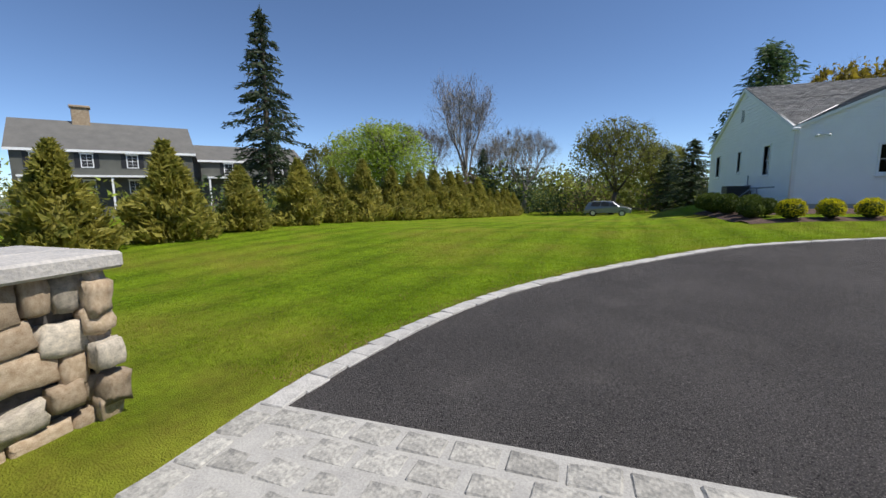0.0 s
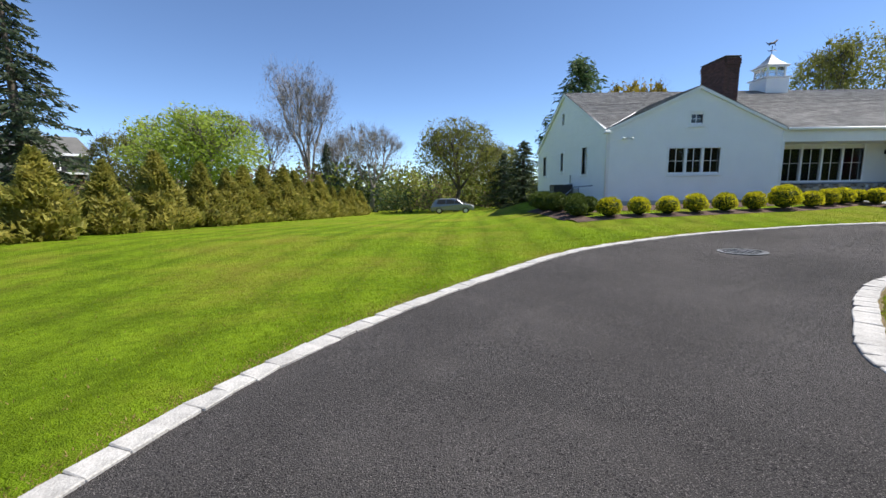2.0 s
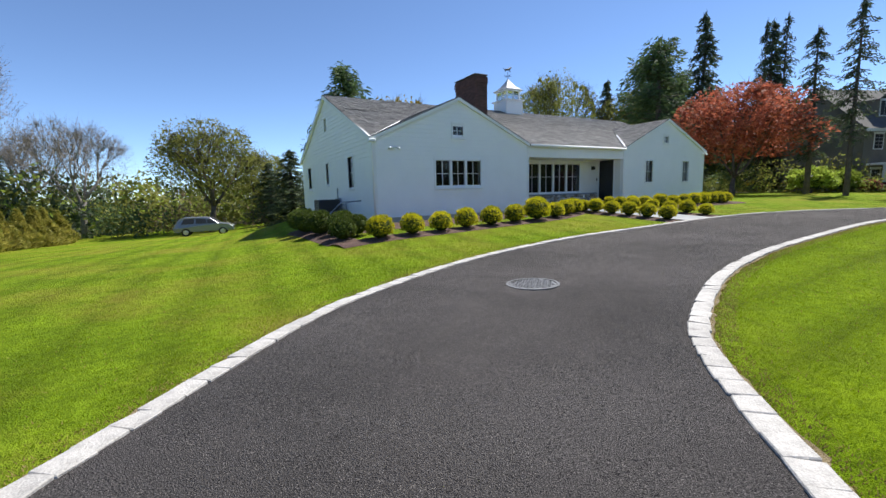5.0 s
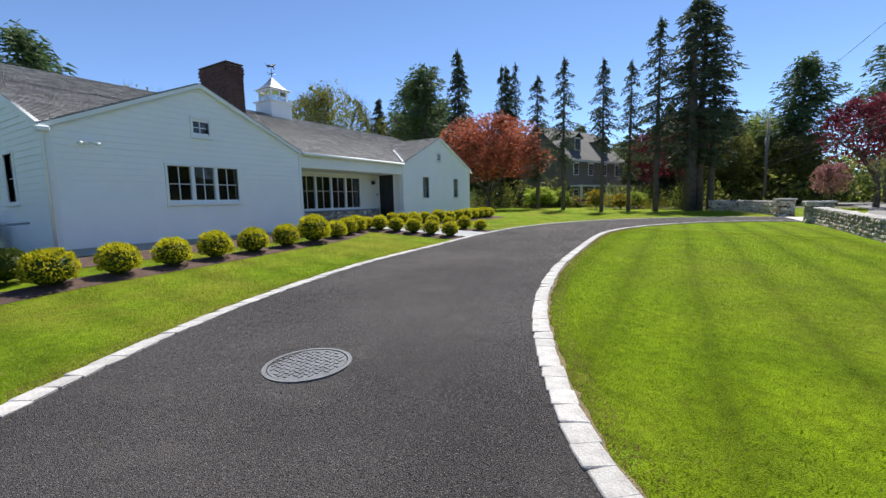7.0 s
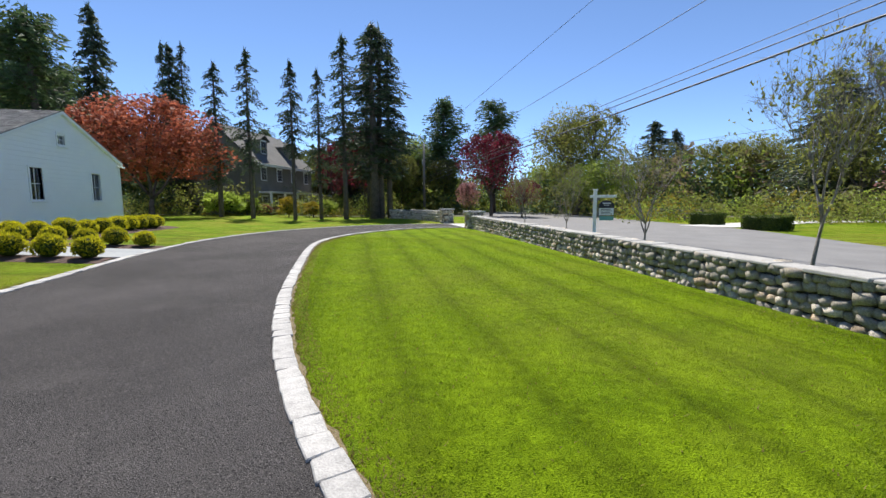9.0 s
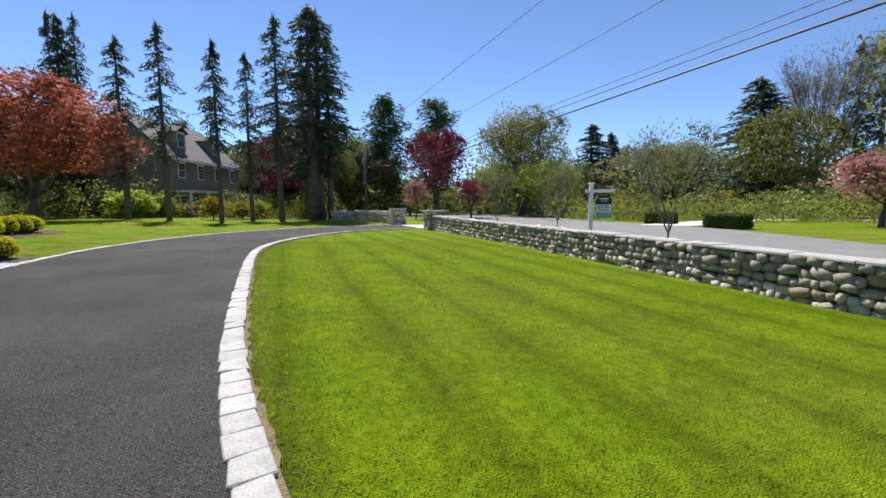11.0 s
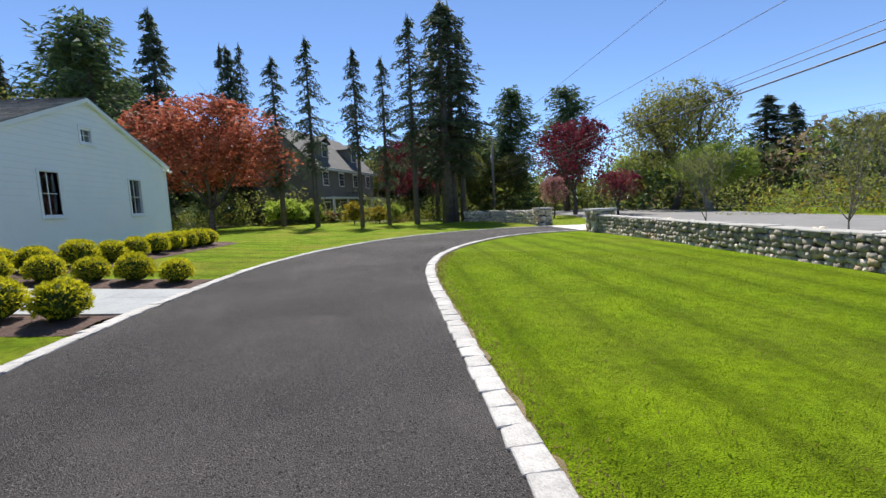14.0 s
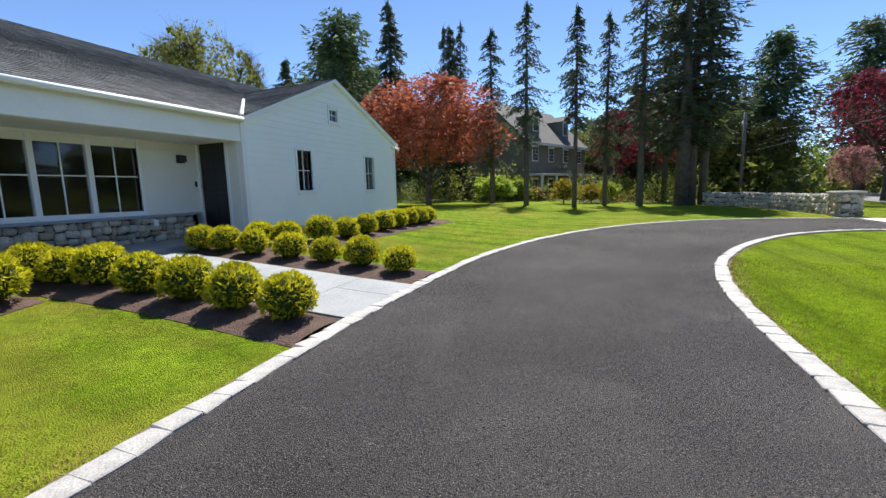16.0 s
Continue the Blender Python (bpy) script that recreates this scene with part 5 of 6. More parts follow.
def bed(name, pts, wide, label):
    """A low mound of mulch along a line."""
    c = curve_pts(pts, 0.25)
    v, f = [], []
    rn = random.Random(4)
    m = 9
    for i, (x, y) in enumerate(c):
        d = c[min(i+1, len(c)-1)] - c[max(i-1, 0)]
        d = d / np.hypot(*d)
        for k in range(m):
            u = 2 * k / (m - 1) - 1
            px, py = x - d[1] * u * wide, y + d[0] * u * wide
            v.append((px, py, gz(px, py) + 0.008 + 0.045 * (1 - u*u) + (rn.uniform(0, 0.018) if abs(u) < 0.95 else 0)))
    for i in range(len(c) - 1):
        for k in range(m - 1):
            f.append((i*m+k, (i+1)*m+k, (i+1)*m+k+1, i*m+k+1)[::-1])
    tagged(new(name, mesh_from(name, v, f, M_MULCH, smooth=True)), label, "mulch bed", kind="structure")


bed("mulch_bed", [(4.2, 16.3), (5.5, 16.45), (7.6, 16.6), (10.9, 17.0), (13.2, 17.3), (15.2, 18.1)], 0.46, "brown mulch bed under the front boxwoods")
bed("mulch_bed_wall", [(5.4, 18.7), (9, 18.8), (14.0, 19.1)], 0.75, "brown mulch bed along the house wall")
bed("mulch_bed_west", [(4.5, 16.6), (4.4, 19), (4.3, 22)], 0.5, "brown mulch bed at the house corner")
bed("mulch_bed_walk_a", [(15.8, 18.9), (16.08, 16.5), (16.12, 13.97)], 0.46, "brown mulch bed beside the front walk")
bed("mulch_bed_walk_b", [(18.65, 19.1), (18.8, 16.5), (18.82, 13.99)], 0.52, "brown mulch bed beside the front walk")
bed("mulch_bed_back", [(19.3, 18.6), (20.8, 17.8), (24, 17.75), (28, 17.8)], 0.55, "brown mulch bed under the boxwoods")


def front_walk():
    w = tagged(new("front_walk", None), "pale bluestone front walk laid in large slabs", "walk", kind="structure")
    rn = random.Random(6)
    y = 13.96
    while y < 19.3:
        h = rn.uniform(0.75, 1.0)
        x = 16.52
        while x < 18.2:
            k = min(18.22, x + rn.uniform(0.7, 1.1))
            if 18.22 - k < 0.4:
                k = 18.22
            y1 = min(19.38, y + h)
            q = [(x + .004, y + .004), (k - .004, y + .004), (k - .004, y1 - .004), (x + .004, y1 - .004)]
            b = Geo().hexa([(a, c, gz(a, c) - 0.02) for a, c in q] + [(a, c, gz(a, c) + 0.04) for a, c in q])
            part(w, "slab", bevelled(b.mesh("slab", M_WALKSTONE), 0.004))
            x = k
        y += h


front_walk()


# ---- things on the drive and round the house ----
def manhole():
    t = new("manhole_cover", None)
    x, y = 5.45, 9.86
    t.matrix_world = pose(x, y, gz(x, y) + 0.022, -0.6, -0.7, 0)
    n, R = 40, 0.36
    g = Geo()
    g.tube([(0, 0, -0.02), (0, 0, 0.006)], [R, R], n)
    part(t, "plate", g.mesh("plate", M_IRON))
    g = Geo()
    for i in range(n):
        a, b = 6.2832 * i / n, 6.2832 * (i + 1) / n
        p = lambda r, q, z: (math.cos(q) * r, math.sin(q) * r, z)
        g.hexa([p(R + .01, a, -.02), p(R + .05, a, -.02), p(R + .05, b, -.02), p(R + .01, b, -.02), p(R + .01, a, .010), p(R + .05, a, .010), p(R + .05, b, .010), p(R + .01, b, .010)])
    part(t, "ring", g.mesh("ring", M_IRON))
    g = Geo()
    k = 0.062
    for i in range(-6, 7):
        for j in range(-6, 7):
            cx, cy = i * k, j * k
            if math.hypot(cx, cy) < R - 0.04:
                if (i + j) % 2:
                    g.box(cx - .024, cy - .009, .004, cx + .024, cy + .009, .013)
                else:
                    g.box(cx - .009, cy - .024, .004, cx + .009, cy + .024, .013)
    part(t, "tread", g.mesh("tread", M_IRON))
    tagged(t, "round grey cast-iron manhole cover set in the asphalt", "manhole cover")


manhole()


def car():
    t = new("parked_car", None)
    x, y = 1.1, 49.6
    t.matrix_world = pose(x, y, gz(x, y) + 0.02, 0, 0, -6)
    prof = [(-2.35, 0.35), (-2.4, 0.75), (-2.3, 1.05), (-1.95, 1.5), (-1.5, 1.66), (0.1, 1.68), (0.55, 1.6), (1.2, 1.12), (2.1, 0.98), (2.38, 0.75), (2.4, 0.4)]
    v, f = [], []
    n = len(prof)
    for yy, k in ((-0.93, 0.0), (-0.86, 1.0), (0.86, 1.0), (0.93, 0.0)):
        for px, pz in prof:
            sh = 0.16 if pz > 1.2 else 0
            v.append((px, yy * (1 - sh) if k else yy * (1 - sh * 0.9), pz - (0 if k else 0.06 if pz > 0.6 else -0.02)))
    for r in range(3):
        for i in range(n - 1):
            f.append((r*n+i, r*n+i+1, (r+1)*n+i+1, (r+1)*n+i))
        f.append((r*n+n-1, r*n, (r+1)*n, (r+1)*n+n-1))
    f.append(tuple(range(n)))
    f.append(tuple(reversed(range(3*n, 4*n))))
    part(t, "body", mesh_from("body", v, f, M_CARPAINT))
    for sy in (-1, 1):
        y0 = sy * 0.80
        for xa, xb, xc, xd in ((-1.75, -0.75, -0.7, -1.5), (-0.62, 0.25, 0.2, -0.6), (0.32, 1.0, 0.45, 0.28)):
            q = [(xa, sy*0.945, 1.10), (xb, sy*0.945, 1.10), (xc, sy*0.80, 1.56), (xd, sy*0.80, 1.56)]
            g = Geo().hexa([(a, b - sy*0.05, c) for a, b, c in q] + q)
            part(t, "side_window", g.mesh("side_window", M_BLACK))
    g = Geo().hexa([(0.62, -0.68, 1.57), (1.16, -0.76, 1.16), (1.16, 0.76, 1.16), (0.62, 0.68, 1.57), (0.66, -0.68, 1.60), (1.22, -0.76, 1.17), (1.22, 0.76, 1.17), (0.66, 0.68, 1.60)])
    part(t, "windscreen", g.mesh("windscreen", M_BLACK))
    for wx in (-1.45, 1.5):
        for sy in (-1, 1):
            w = part(t, "wheel", Geo().tube([(wx, sy*0.74, 0.35), (wx, sy*0.96, 0.35)], [0.35, 0.35], 20).mesh("wheel", M_RUBBER))
            part(w, "rim", Geo().tube([(wx, sy*0.95, 0.35), (wx, sy*0.975, 0.35)], [0.23, 0.2], 14).mesh("rim", M_RIM))
    for sy in (-1, 1):
        part(t, "lamp", bevelled(Geo().box(2.2, sy*0.7 - 0.16, 0.72, 2.40, sy*0.7 + 0.16, 0.86).mesh("lamp", M_RIM), 0.02))
    tagged(t, "dark blue-grey estate car parked behind the lawn", "car")


car()


def pale_drive():
    v, f = strip(np.array([(8.0, 47.0), (14.0, 45.0), (24.0, 44.0)]), np.array([(7.5, 44.0), (13.5, 42.5), (24.0, 41.0)]), 3, 0.05)
    tagged(new("rear_drive", mesh_from("rear_drive", v, f, M_CONC)), "pale paved strip behind the lawn", "pavement", kind="structure")


pale_drive()


def far_drive():
    """The looping drive of the garden across the street."""
    c = curve_pts([(27.5, -12.4), (29.5, -18), (31.5, -25), (29, -31), (22, -32.5), (8, -31)], 1.0)
    v, f = strip(np.array(shifted(c, 1.6)), np.array(shifted(c, -1.6)), 3, 0.035)
    tagged(new("drive_across_street", mesh_from("drive_across_street", v, [q[::-1] for q in f], M_CONC)), "pale looping drive in the garden across the street", "driveway", kind="structure")


far_drive()


def house_services():
    m = new("utility_meter", None)
    m.matrix_world = pose(HX0 - 0.06, 24.0, 0.75)
    part(m, "box", bevelled(Geo().box(-0.16, -0.2, 0, 0.0, 0.2, 0.55).mesh("box", M_GREYP), 0.02))
    part(m, "conduit", Geo().tube([(-0.08, 0.0, 0.55), (-0.08, 0, 1.0)], [0.03, 0.03], 8).mesh("conduit", M_GREYP))
    tagged(m, "grey utility meter box on the end wall", "meter")
    a = new("air_unit", None)
    a.matrix_world = pose(5.75, 23.2, gz(5.75, 23.2))
    part(a, "case", bevelled(Geo().box(-0.45, -0.45, 0.05, 0.45, 0.45, 0.95).mesh("case", M_BLACK), 0.05, 2))
    g = Geo()
    for k in range(10):
        g.box(-0.46, -0.40, 0.15 + k*0.075, 0.46, 0.40, 0.165 + k*0.075)
    part(a, "grille", g.mesh("grille", M_GREYP))
    part(a, "pad", Geo().box(-0.55, -0.55, -0.1, 0.55, 0.55, 0.05).mesh("pad", M_CONC))
    tagged(a, "dark outdoor air-conditioning unit beside the end wall", "air conditioner")
    r = new("stair_rail", None)
    r.matrix_world = pose(5.6, 20.6, gz(5.6, 20.6))
    g = Geo().tube([(0.8, 0, 0.9), (0, 0, 0.85), (-0.4, 0, 0.5), (-0.4, 0, 0)], [0.03] * 4, 8).tube([(0.2, 0, 0), (0.2, 0, 0.85)], [0.025, 0.025], 8)
    part(r, "rail", g.mesh("rail", M_GREYP, True))
    tagged(r, "blue-grey metal pipe rail by the house corner", "rail")


house_services()


# ---- street side ----
def yard_sign():
    t = new("yard_sign", None)
    x, y = 18.1, 0.35
    t.matrix_world = pose(x, y, gz(x, y), 0, 0, 246)
    g = Geo().box(-0.055, -0.055, -0.3, 0.055, 0.055, 1.86)
    part(t, "post", bevelled(g.mesh("post", M_TRIM), 0.006))
    part(t, "arm", bevelled(Geo().box(-0.16, -0.045, 1.62, 0.68, 0.045, 1.71).mesh("arm", M_TRIM), 0.006))
    part(t, "finial", bevelled(Geo().box(-0.075, -0.075, 1.86, 0.075, 0.075, 1.91).mesh("finial", M_TRIM), 0.012))
    v, f = [], []
    prof = [(0.13, 1.02), (0.61, 1.02), (0.61, 1.34)] + [(0.37 + 0.24 * math.cos(a), 1.34 + 0.2 * math.sin(a)) for a in np.linspace(0.3, 2.84, 9)] + [(0.13, 1.34)]
    for yy in (-0.015, 0.015):
        v += [(px, yy, pz) for px, pz in prof]
    n = len(prof)
    f += [tuple(range(n)), tuple(reversed(range(n, 2*n)))] + [(i, n+i, n+(i+1) % n, (i+1) % n) for i in range(n)]
    part(t, "board", mesh_from("board", v, f, M_NAVY))
    part(t, "white_panel", bevelled(Geo().box(0.14, -0.02, 1.03, 0.60, 0.02, 1.27).mesh("white_panel", M_TRIM), 0.003))
    part(t, "teal_panel", bevelled(Geo().box(0.15, -0.012, 0.86, 0.60, 0.012, 1.0).mesh("teal_panel", M_TEAL), 0.003))
    g = Geo().box(0.24, -0.022, 1.42, 0.50, 0.022, 1.45).box(0.28, -0.022, 1.36, 0.46, 0.022, 1.38)
    part(t, "lettering_bar", g.mesh("lettering_bar", M_TRIM))
    g = Geo()
    for k in range(4):
        g.box(0.19, -0.024, 1.07 + k*0.05, 0.55 - 0.05*(k % 2), 0.024, 1.088 + k*0.05)
    part(t, "text_bar", g.mesh("text_bar", M_NAVY))
    tagged(t, "white post sign with a hanging navy board and panels", "sign")


yard_sign()


def pole_and_wires():
    t = new("utility_pole", None)
    t.matrix_world = pose(67.9, -0.4, gz(67.9, 0))
    part(t, "shaft", Geo().tube([(0, 0, -0.5), (0, 0, 10.6)], [0.19, 0.13], 10).mesh("shaft", M_POLE, True))
    part(t, "crossarm", Geo().box(-0.06, -1.1, 9.95, 0.06, 1.1, 10.07).mesh("crossarm", M_POLE))
    part(t, "transformer", Geo().tube([(0.35, 0, 7.3), (0.35, 0, 8.2)], [0.22, 0.22], 12).mesh("transformer", M_GREYP, True))
    tagged(t, "weathered wooden utility pole with a crossarm", "utility pole")
    for a, b, r, sag in (((67.9, -0.6, 4.75), (-22, -3.7, 5.65), 0.030, 0.1), ((67.9, -0.5, 5.2), (-22, -3.8, 5.85), 0.016, 0.1), ((67.9, -0.5, 5.45), (-22, -3.9, 6.1), 0.012, 0.1),
                         ((67.9, -1.0, 7.3), (-22, -2.8, 7.55), 0.012, 0.05), ((67.9, -0.4, 10.5), (-22, -2.7, 9.5), 0.012, 0.05), ((67.9, -1.0, 7.0), (30, -32, 8.5), 0.012, 0.8)):
        a, b = Vector(a), Vector(b)
        pts = [a.lerp(b, i / 24) - Vector((0, 0, sag * 4 * (i/24) * (1 - i/24))) for i in range(25)]
        g = Geo().tube(pts, [r] * 25, 5)
        tagged(new("power_line", g.mesh("power_line", M_BLACK, True)), "black overhead power line along the street", "power line", "power lines")


pole_and_wires()


def hedge_block(x, y, w, d, h, turn, seed):
    r = random.Random(seed)
    t = new("clipped_hedge", None)
    t.matrix_world = pose(x, y, gz(x, y), 0, 0, turn)
    it = []
    for i in range(1600):
        p = Vector((r.uniform(-w/2, w/2), r.uniform(-d/2, d/2), r.uniform(0.03, h)))
        s = r.randrange(3)
        if s == 0:
            p.x = math.copysign(w/2, p.x)
        elif s == 1:
            p.y = math.copysign(d/2, p.y)
        else:
            p.z = h
        ax = rdir(r)
        it.append((p, ax * 0.06, ax.cross(rdir(r)).normalized() * 0.035))
    part(t, "inner_growth", bevelled(Geo().box(-w/2 + .03, -d/2 + .03, 0, w/2 - .03, d/2 - .03, h - .03).mesh("inner_growth", M_BOXDK), 0.06))
    part(t, "leaves", cards(it, "leaves", M_BOXDK))
    tagged(t, "dark green hedge clipped into a low block", "hedge", "clipped hedges")


hedge_block(23.6, -12.6, 1.9, 1.1, 0.75, 12, 1)
hedge_block(30.0, -14.8, 1.8, 1.1, 0.8, 12, 2)


def rail_fence():
    pts = curve_pts([(34.5, -18.5), (45, -20.5), (58, -23), (75, -25)], 2.6)
    t = new("rail_fence", None)
    for x, y in pts:
        part(t, "post", Geo().box(x - .07, y - .07, gz(x, y) - 0.2, x + .07, y + .07, gz(x, y) + 1.05).mesh("post", M_FENCE))
    for p, q in zip(pts, pts[1:]):
        for h in (0.3, 0.62, 0.92):
            part(t, "rail", Geo().tube([(p[0], p[1], gz(*p) + h), (q[0], q[1], gz(*q) + h)], [0.05, 0.05], 6).mesh("rail", M_FENCE))
    tagged(t, "weathered split-rail fence across the street", "fence")


rail_fence()


def far_house(name, x, y, turn, w, d, eave, ridge, wall, label, base=0.0, dormers=0, shutters=True, chimney=False, cols=4, garage=False):
    """A two-storey house, front towards -y of its own frame, centred on the front wall."""
    t = new(name, None)
    t.matrix_world = pose(x, y, base, 0, 0, turn)
    part(t, "wall", Geo().box(-w/2, 0, -1.5, w/2, d, eave).mesh("wall", wall))
    for sx in (-1, 1):
        g = Geo()
        for x in (sx * w/2, sx * (w/2 - 0.2)):
            g.v += [(x, 0, eave), (x, d, eave), (x, d/2, ridge - .12)]
        g.f += [(0, 1, 2), (5, 4, 3), (0, 3, 4, 1), (1, 4, 5, 2), (2, 5, 3, 0)]
        part(t, "gable", g.mesh("gable", wall))
    g = Geo()
    o = 0.35
    for y0, y1 in ((-o, d/2), (d + o, d/2)):
        g.hexa([(-w/2 - o, y0, eave - .2), (w/2 + o, y0, eave - .2), (w/2 + o, y1, ridge - .15), (-w/2 - o, y1, ridge - .15),
                (-w/2 - o, y0, eave), (w/2 + o, y0, eave), (w/2 + o, y1, ridge), (-w/2 - o, y1, ridge)])
    part(t, "roof", g.mesh("roof", M_GREYROOF))
    part(t, "fascia", Geo().box(-w/2 - o, -o - .03, eave - .28, w/2 + o, -o, eave - .02).mesh("fascia", M_TRIM))
    fw = Geo().box(-0.55, -0.05, -0.75, 0.55, 0.0, 0.75).box(-0.65, -0.08, 0.75, 0.65, 0, 0.86).mesh("frame", M_TRIM)
    pn = Geo().box(-0.46, -0.062, -0.66, -0.02, -0.052, 0.66).box(0.02, -0.062, -0.66, 0.46, -0.052, 0.66).mesh("pane", M_BLACK)
    mb = Geo().box(-0.46, -0.075, -0.02, 0.46, -0.064, 0.02).box(-0.46, -0.075, 0.33, 0.46, -0.064, 0.35).box(-0.46, -0.075, -0.35, 0.46, -0.064, -0.33).mesh("muntin", M_TRIM)
    sh = Geo().box(-0.22, -0.05, -0.78, 0.22, -0.01, 0.78).mesh("shutter", M_BLACK)
    for lvl, z in enumerate((1.4, eave - 1.15)):
        for i in range(cols):
            wx = -w/2 + w * (i + 0.5) / cols
            ob = part(t, "window", fw, pose(wx, 0, z))
            part(ob, "pane", pn)
            part(ob, "muntin", mb)
            if shutters and lvl:
                for s in (-1, 1):
                    part(t, "shutter", sh, pose(wx + s * 0.82, 0, z))
    pr = Geo().box(-w/2 + .5, -1.6, 2.45, w/2 - .5, -0.005, 2.65)
    for i in range(cols + 1):
        px = -w/2 + .7 + (w - 1.4) * i / cols
        pr.box(px - .1, -1.5, -1, px + .1, -1.3, 2.45)
    part(t, "porch", pr.mesh("porch", M_TRIM))
    for i in range(dormers):
        dx = -w/2 + w * (i + 0.5) / dormers
        zz = eave + (ridge - eave) * 0.25
        part(t, "dormer", Geo().box(dx - 0.8, d * 0.10, zz, dx + 0.8, d * 0.4, zz + 1.7).mesh("dormer", wall))
        g = Geo()
        for s in (-1, 1):
            g.hexa([(dx, d*.07, zz + 2.25), (dx + s*1.0, d*.07, zz + 1.6), (dx + s*1.0, d*.45, zz + 1.6), (dx, d*.45, zz + 2.25),
                    (dx, d*.07, zz + 2.37), (dx + s*1.0, d*.07, zz + 1.72), (dx + s*1.0, d*.45, zz + 1.72), (dx, d*.45, zz + 2.37)])
        part(t, "dormer_roof", g.mesh("dormer_roof", M_GREYROOF))
        ob = part(t, "window", fw, pose(dx, d * 0.10, zz + 0.9))
        part(ob, "pane", pn)
    if chimney:
        part(t, "chimney", bevelled(Geo().box(-w*.14 - .8, d/2 - .6, ridge - 1, -w*.14 + .8, d/2 + .6, ridge + 1.5).box(-w*.14 - .95, d/2 - .75, ridge + 1.5, -w*.14 + .95, d/2 + .75, ridge + 1.75).mesh("chimney", M_STONETAN), 0.04))
    tagged(t, label, "house")
    return t


far_house("neighbour_house", -51.5, 32.5, 57, 16, 9, 5.4, 8.9, M_GREYSIDE, "grey-green two-storey house with black shutters and white trim", 0.6, 0, True, True, 4)
far_house("neighbour_wing", -44.5, 46.5, 57, 13, 8, 4.8, 7.0, M_GREYSIDE, "lower wing of the grey-green house", 0.6, 0, True, False, 2)
far_house("neighbour_wing", -59, 19.5, 57, 9, 8, 4.3, 6.0, M_TAUPE, "low dark wing of the grey-green house", 0.4, 0, False, False, 2)
far_house("shingled_house", 61.1, 18.0, -20, 13, 9.4, 5.8, 10.4, M_TAUPE, "taupe shingled house with dormers among the trees", 0.4, 2, False, False, 4)
far_house("shingled_wing", 73.4, 15.6, -20, 11.6, 8, 4.4, 7.4, M_TAUPE, "taupe wing of the shingled house", 0.4, 0, False, False, 3)
far_house("dormer_house", 17.5, -36, 188, 14, 9, 3.2, 7.4, M_WHITE, "white house with a dormer across the street", -0.2, 3, True, False, 4)
far_house("low_house", 95, -9, -103, 14, 7, 2.2, 3.8, M_WHITE, "low pale house far along the street", 0.0, 0, False, False, 3)
far_house("low_house", 58, -36, 215, 14, 7, 2.2, 3.8, M_TAUPE, "low pale house far along the street", 0.0, 0, False, False, 3)


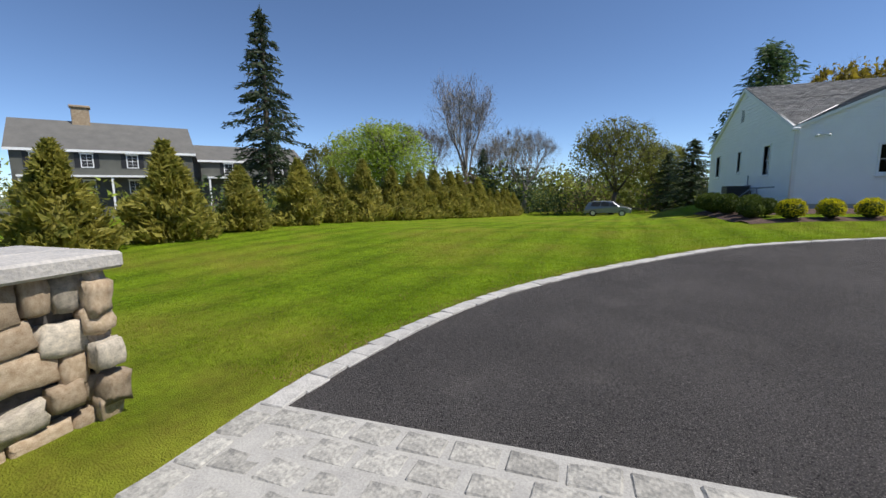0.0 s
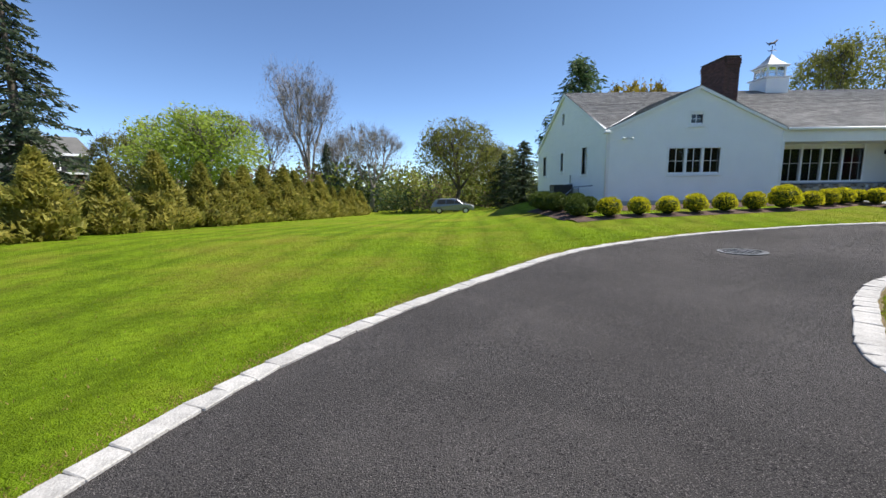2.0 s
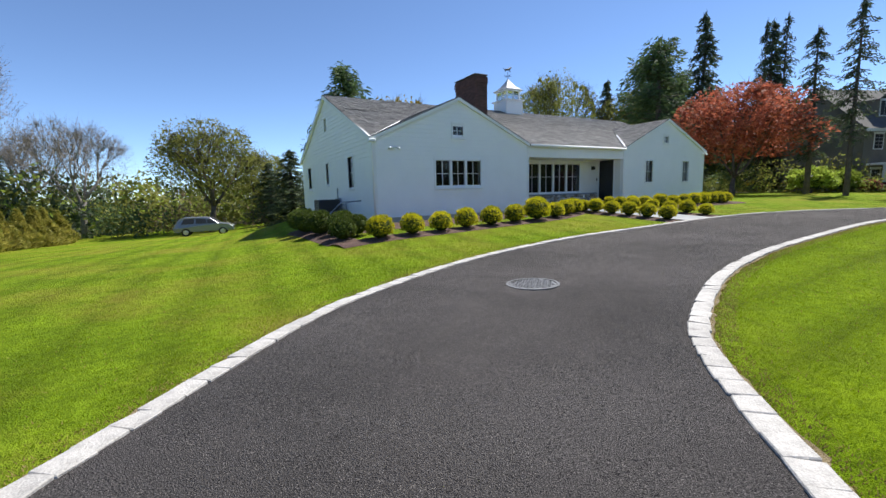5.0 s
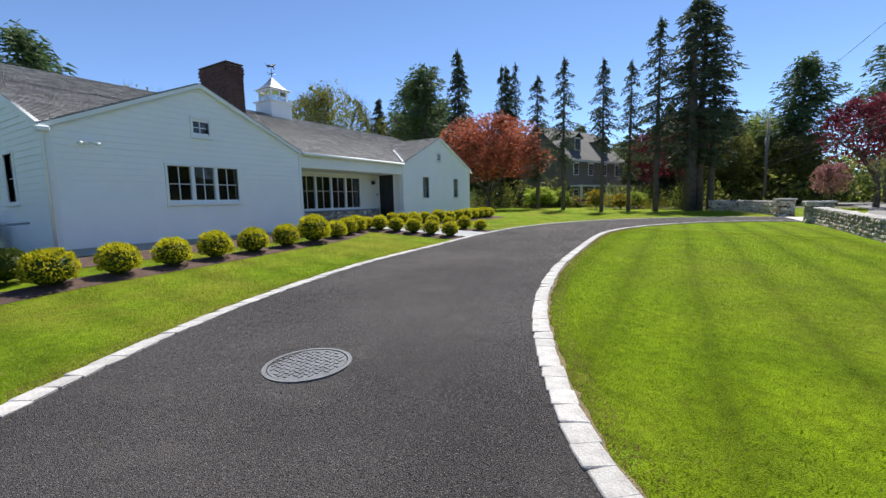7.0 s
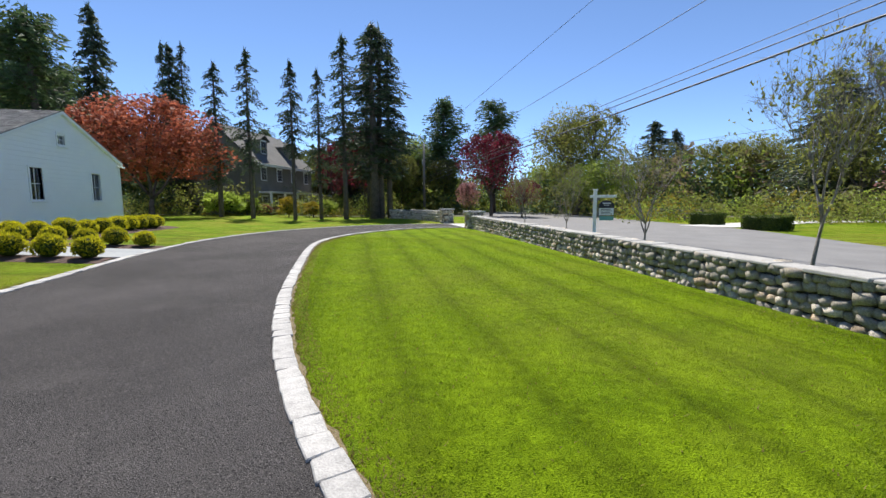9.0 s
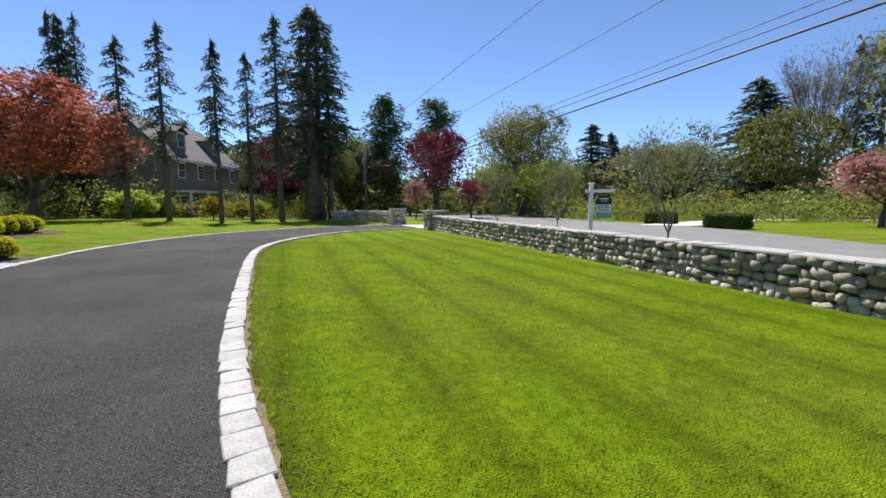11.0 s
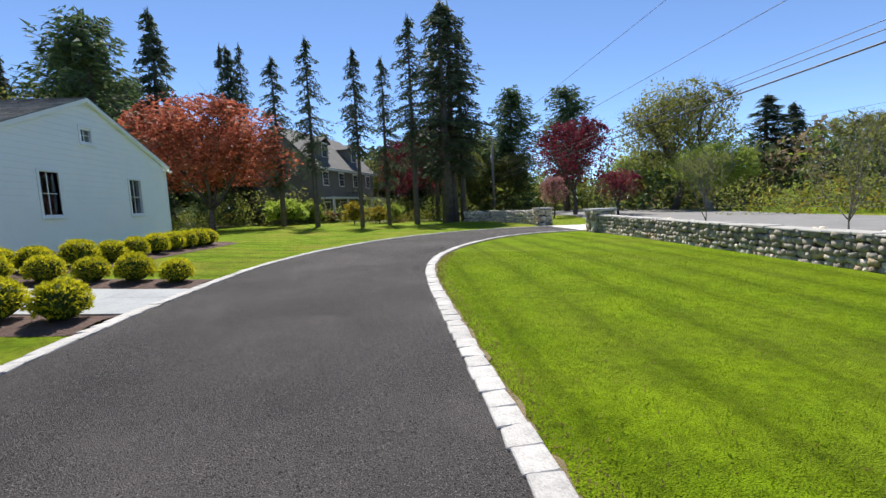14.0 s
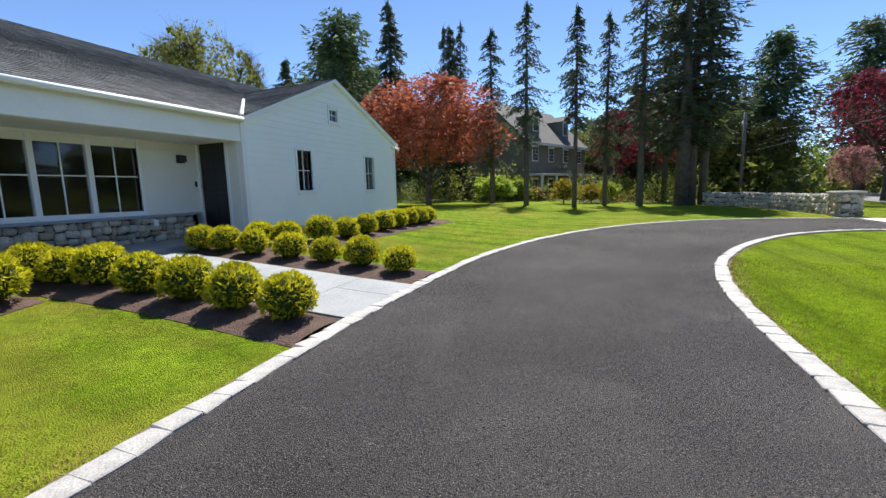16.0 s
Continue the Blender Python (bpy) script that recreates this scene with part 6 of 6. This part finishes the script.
def undergrowth():
    """Loose shrubs, woodland edge and far woods, as leaf masses."""
    r = random.Random(77)
    pal = [M_OLIVE, M_FRESH, M_PINE, M_SPRUCE, M_YELLOW, M_CRIMSON, M_BUD]

    def mass(name, spots, label, size):
        it, fm = [], []
        for x, y, w, h, n, mi in spots:
            z0 = gz(x, y)
            off = Vector((x, y, 0)) * 0.31
            for i in range(n):
                d = rdir(r)
                d.z = abs(d.z)
                k = (0.55 + 0.45 * r.random() ** 0.5) * (1 + 0.35 * noise.noise(d * 2 + off))
                p = Vector((x + d.x * w * k, y + d.y * w * k, z0 + 0.05 + d.z * h * k))
                ax = rdir(r)
                L = size * r.uniform(0.6, 1.4) * (0.6 + 0.13 * h)
                it.append((p, ax * L, ax.cross(rdir(r)).normalized() * L * 0.6))
                fm.append(mi if r.random() < 0.8 else (mi + 1) % 3)
        ob = new(name, cards(it, name, pal, fm))
        tagged(ob, label, "shrubs", kind="stuff")

    near = []
    for az in np.arange(56, 112, 1.1):
        D = r.uniform(40, 52)
        x, y = E16[0] + D * math.sin(radians(az)), E16[1] + D * math.cos(radians(az))
        if y > 6:
            near.append((x, y, r.uniform(1.2, 2.6), r.uniform(1.2, 3.6), 520, r.choice([0, 0, 1, 2, 3, 4, 0])))
    for az in np.arange(128, 170, 1.4):
        D = r.uniform(37, 44)
        x, y = E12[0] + D * math.sin(radians(az)), E12[1] + D * math.cos(radians(az))
        near.append((x, y, r.uniform(1.6, 2.8), r.uniform(1.6, 3.0), 560, r.choice([0, 4, 0, 0, 1])))
    mass("shrub_border", near, "mixed green and yellow shrubs along the woodland edge", 0.10)
    far = []
    for az in np.arange(0, 360, 1.5):
        for k in range(2):
            D = r.uniform(88, 125)
            x, y = 8 + D * math.sin(radians(az)), 12 + D * math.cos(radians(az))
            hh = r.uniform(5, 9) if az < 330 else r.uniform(4, 7)
            far.append((x, y, r.uniform(3.5, 6.5), hh, 140, r.choice([0, 0, 2, 3, 6, 1])))
    for az in np.arange(54, 104, 1.6):
        D = r.uniform(58, 75)
        far.append((E16[0] + D * math.sin(radians(az)), E16[1] + D * math.cos(radians(az)), r.uniform(3, 5), r.uniform(5, 12), 800, r.choice([2, 3, 2, 0, 1])))
    for az in np.arange(118, 172, 1.3):
        D = r.uniform(58, 76)
        far.append((E12[0] + D * math.sin(radians(az)), E12[1] + D * math.cos(radians(az)), r.uniform(3, 5), r.uniform(4.5, 8.5), 480, r.choice([0, 0, 6, 2, 1, 6])))
    for az in np.arange(-42, 12, 1.2):
        D = r.uniform(62, 80)
        far.append((E0[0] + D * math.sin(radians(az)), E0[1] + D * math.cos(radians(az)), r.uniform(2.5, 4.5), r.uniform(4.5, 7.5), 480, r.choice([0, 6, 6, 2, 0, 3])))
    for az in np.arange(98, 132, 1.0):
        D = r.uniform(70, 86)
        far.append((E16[0] + D * math.sin(radians(az)), E16[1] + D * math.cos(radians(az)), r.uniform(3, 5), r.uniform(4, 7.5), 620, r.choice([0, 2, 0, 3, 1, 6])))
    mass("far_woods", far, "mixed far woodland behind the gardens", 0.21)
    mid = []
    for i in range(40):
        mid.append((r.uniform(-30, -16), r.uniform(14, 62), r.uniform(1.2, 2.4), r.uniform(1.2, 2.6), 160, r.choice([0, 2, 3, 6])))
    for i in range(26):
        mid.append((r.uniform(-8, 14), r.uniform(56, 70), r.uniform(1.6, 3), r.uniform(1.6, 4), 220, r.choice([0, 2, 3, 6, 0])))
    mass("garden_shrubs", mid, "loose shrubs behind the arborvitae screen", 0.18)


undergrowth()


# ---- grass blades near the drive ----
def grass():
    r = random.Random(123)
    oc, ic = curve_pts(OUTER, 0.1), curve_pts(INNER, 0.1)
    drive = [tuple(p) for p in oc[::6]] + [tuple(p) for p in ic[::-6]]
    v, f, fm = [], [], []

    def blade(x, y, h, dry):
        z = gz(x, y)
        a = r.random() * 6.283
        w = r.uniform(0.003, 0.008)
        dx, dy = math.cos(a) * w, math.sin(a) * w
        lx, ly = r.uniform(-1.3, 1.3) * h, r.uniform(-1.3, 1.3) * h
        k = len(v)
        v.extend([(x - dx, y - dy, z - 0.005), (x + dx, y + dy, z - 0.005), (x + lx, y + ly, z + h)])
        f.append((k, k+1, k+2))
        fm.append(1 if dry else 0)

    for line, side, lim in ((oc, 1, (0, 260)), (ic, -1, (0, 240))):
        for i, (x, y) in enumerate(line[:-1]):
            if not lim[0] <= i <= lim[1]:
                continue
            d = line[i+1] - line[i]
            d = d / np.hypot(*d)
            n = np.array([-d[1], d[0]]) * side
            for j in range(330):
                u = 0.11 + 7.0 * r.random() ** 2.3
                s = r.uniform(-0.06, 0.06)
                px, py = x + n[0] * u + d[0] * s, y + n[1] * u + d[1] * s
                if 14.0 < px < 19.5 and py > 13.5 or inside(drive, px, py) or py < 2.3:
                    continue
                blade(px, py, r.uniform(0.012, 0.032) * (1 if u > 0.3 else 0.8), u < 0.34 and r.random() < 0.8 or r.random() < 0.06)
    me = mesh_from("grass_blades", v, f, [M_BLADE, M_DRYBLADE], fm)
    tagged(new("grass_blades", me), "short green grass blades edging the drive", "grass", kind="stuff")


grass()


# ---- kerb blocks and cobbles ----
def block_mesh(seed, w, l, h, m, edge=0.014):
    rn = random.Random(seed)
    me = Geo().box(-l/2, -w/2, 0, l/2, w/2, h).mesh("block", m)
    for q in me.vertices:
        q.co += Vector((rn.uniform(-.012, .012), rn.uniform(-.014, .014), rn.uniform(-.010, .006)))
    return bevelled(me, edge)


def kerbs():
    for name, ctrl, off in (("kerb_outer", OUTER, 0.0), ("kerb_inner", INNER, 0.0)):
        root = tagged(new(name, None), "pale granite block kerb along the asphalt", "kerb", kind="structure")
        c = curve_pts(ctrl, 0.235)
        blocks = [block_mesh(i, 0.195, 0.238, 0.15, M_GRANITE, 0.008) for i in range(8)]
        rn = random.Random(9)
        for i in range(len(c) - 1):
            p = (c[i] + c[i+1]) / 2
            d = c[i+1] - c[i]
            p = p + np.array([-d[1], d[0]]) / np.hypot(*d) * off
            part(root, "kerb_block", blocks[rn.randrange(8)], pose(p[0], p[1], gz(p[0], p[1]) - 0.106 + rn.uniform(-.003, .003), rn.uniform(-.8, .8), rn.uniform(-.8, .8), math.degrees(math.atan2(d[1], d[0])) + rn.uniform(-2, 2)))
    # a worn strip of soil where the turf stops short of the blocks
    rn = random.Random(31)
    for ctrl, side in ((OUTER, 1), (INNER, -1)):
        c = curve_pts(ctrl, 0.12)
        a = np.array(shifted(c, side * 0.09))
        b = np.array(shifted(c, side * 0.135)) + np.array([(rn.uniform(-.03, .03), rn.uniform(-.03, .03)) for _ in c])
        v, f = strip(a, b, 1, 0.012)
        tagged(new("soil_edge", mesh_from("soil_edge", v, f if side < 0 else [q[::-1] for q in f], M_EDGESOIL)), "dry brown soil strip beside the kerb", "soil", kind="structure")
    root = tagged(new("cobble_apron", None), "weathered granite cobble apron with pale mortar joints", "cobbles", kind="structure")
    blocks = [block_mesh(30 + i, 0.185, 0.27, 0.1, M_COBBLE) for i in range(8)]
    rn = random.Random(19)
    y, row = 1.84, 0
    while y > -0.6:
        x = -2.38 + (0.15 if row % 2 else 0)
        while x < 2.6:
            part(root, "cobble", blocks[rn.randrange(8)], pose(x, y, gz(x, y) - 0.066 + rn.uniform(-.004, .004), rn.uniform(-1.5, 1.5), rn.uniform(-1.5, 1.5), rn.uniform(-3, 3)))
            x += 0.305
        y -= 0.218
        row += 1
    edge = [block_mesh(50 + i, 0.2, 0.27, 0.12, M_COBBLE) for i in range(3)]
    for i in range(8):
        yy = 1.7 - i * 0.285
        part(root, "edge_block", edge[i % 3], pose(-2.63, yy, gz(-2.63, yy) - 0.080, 0, 0, 90 + rn.uniform(-2, 2)))


kerbs()
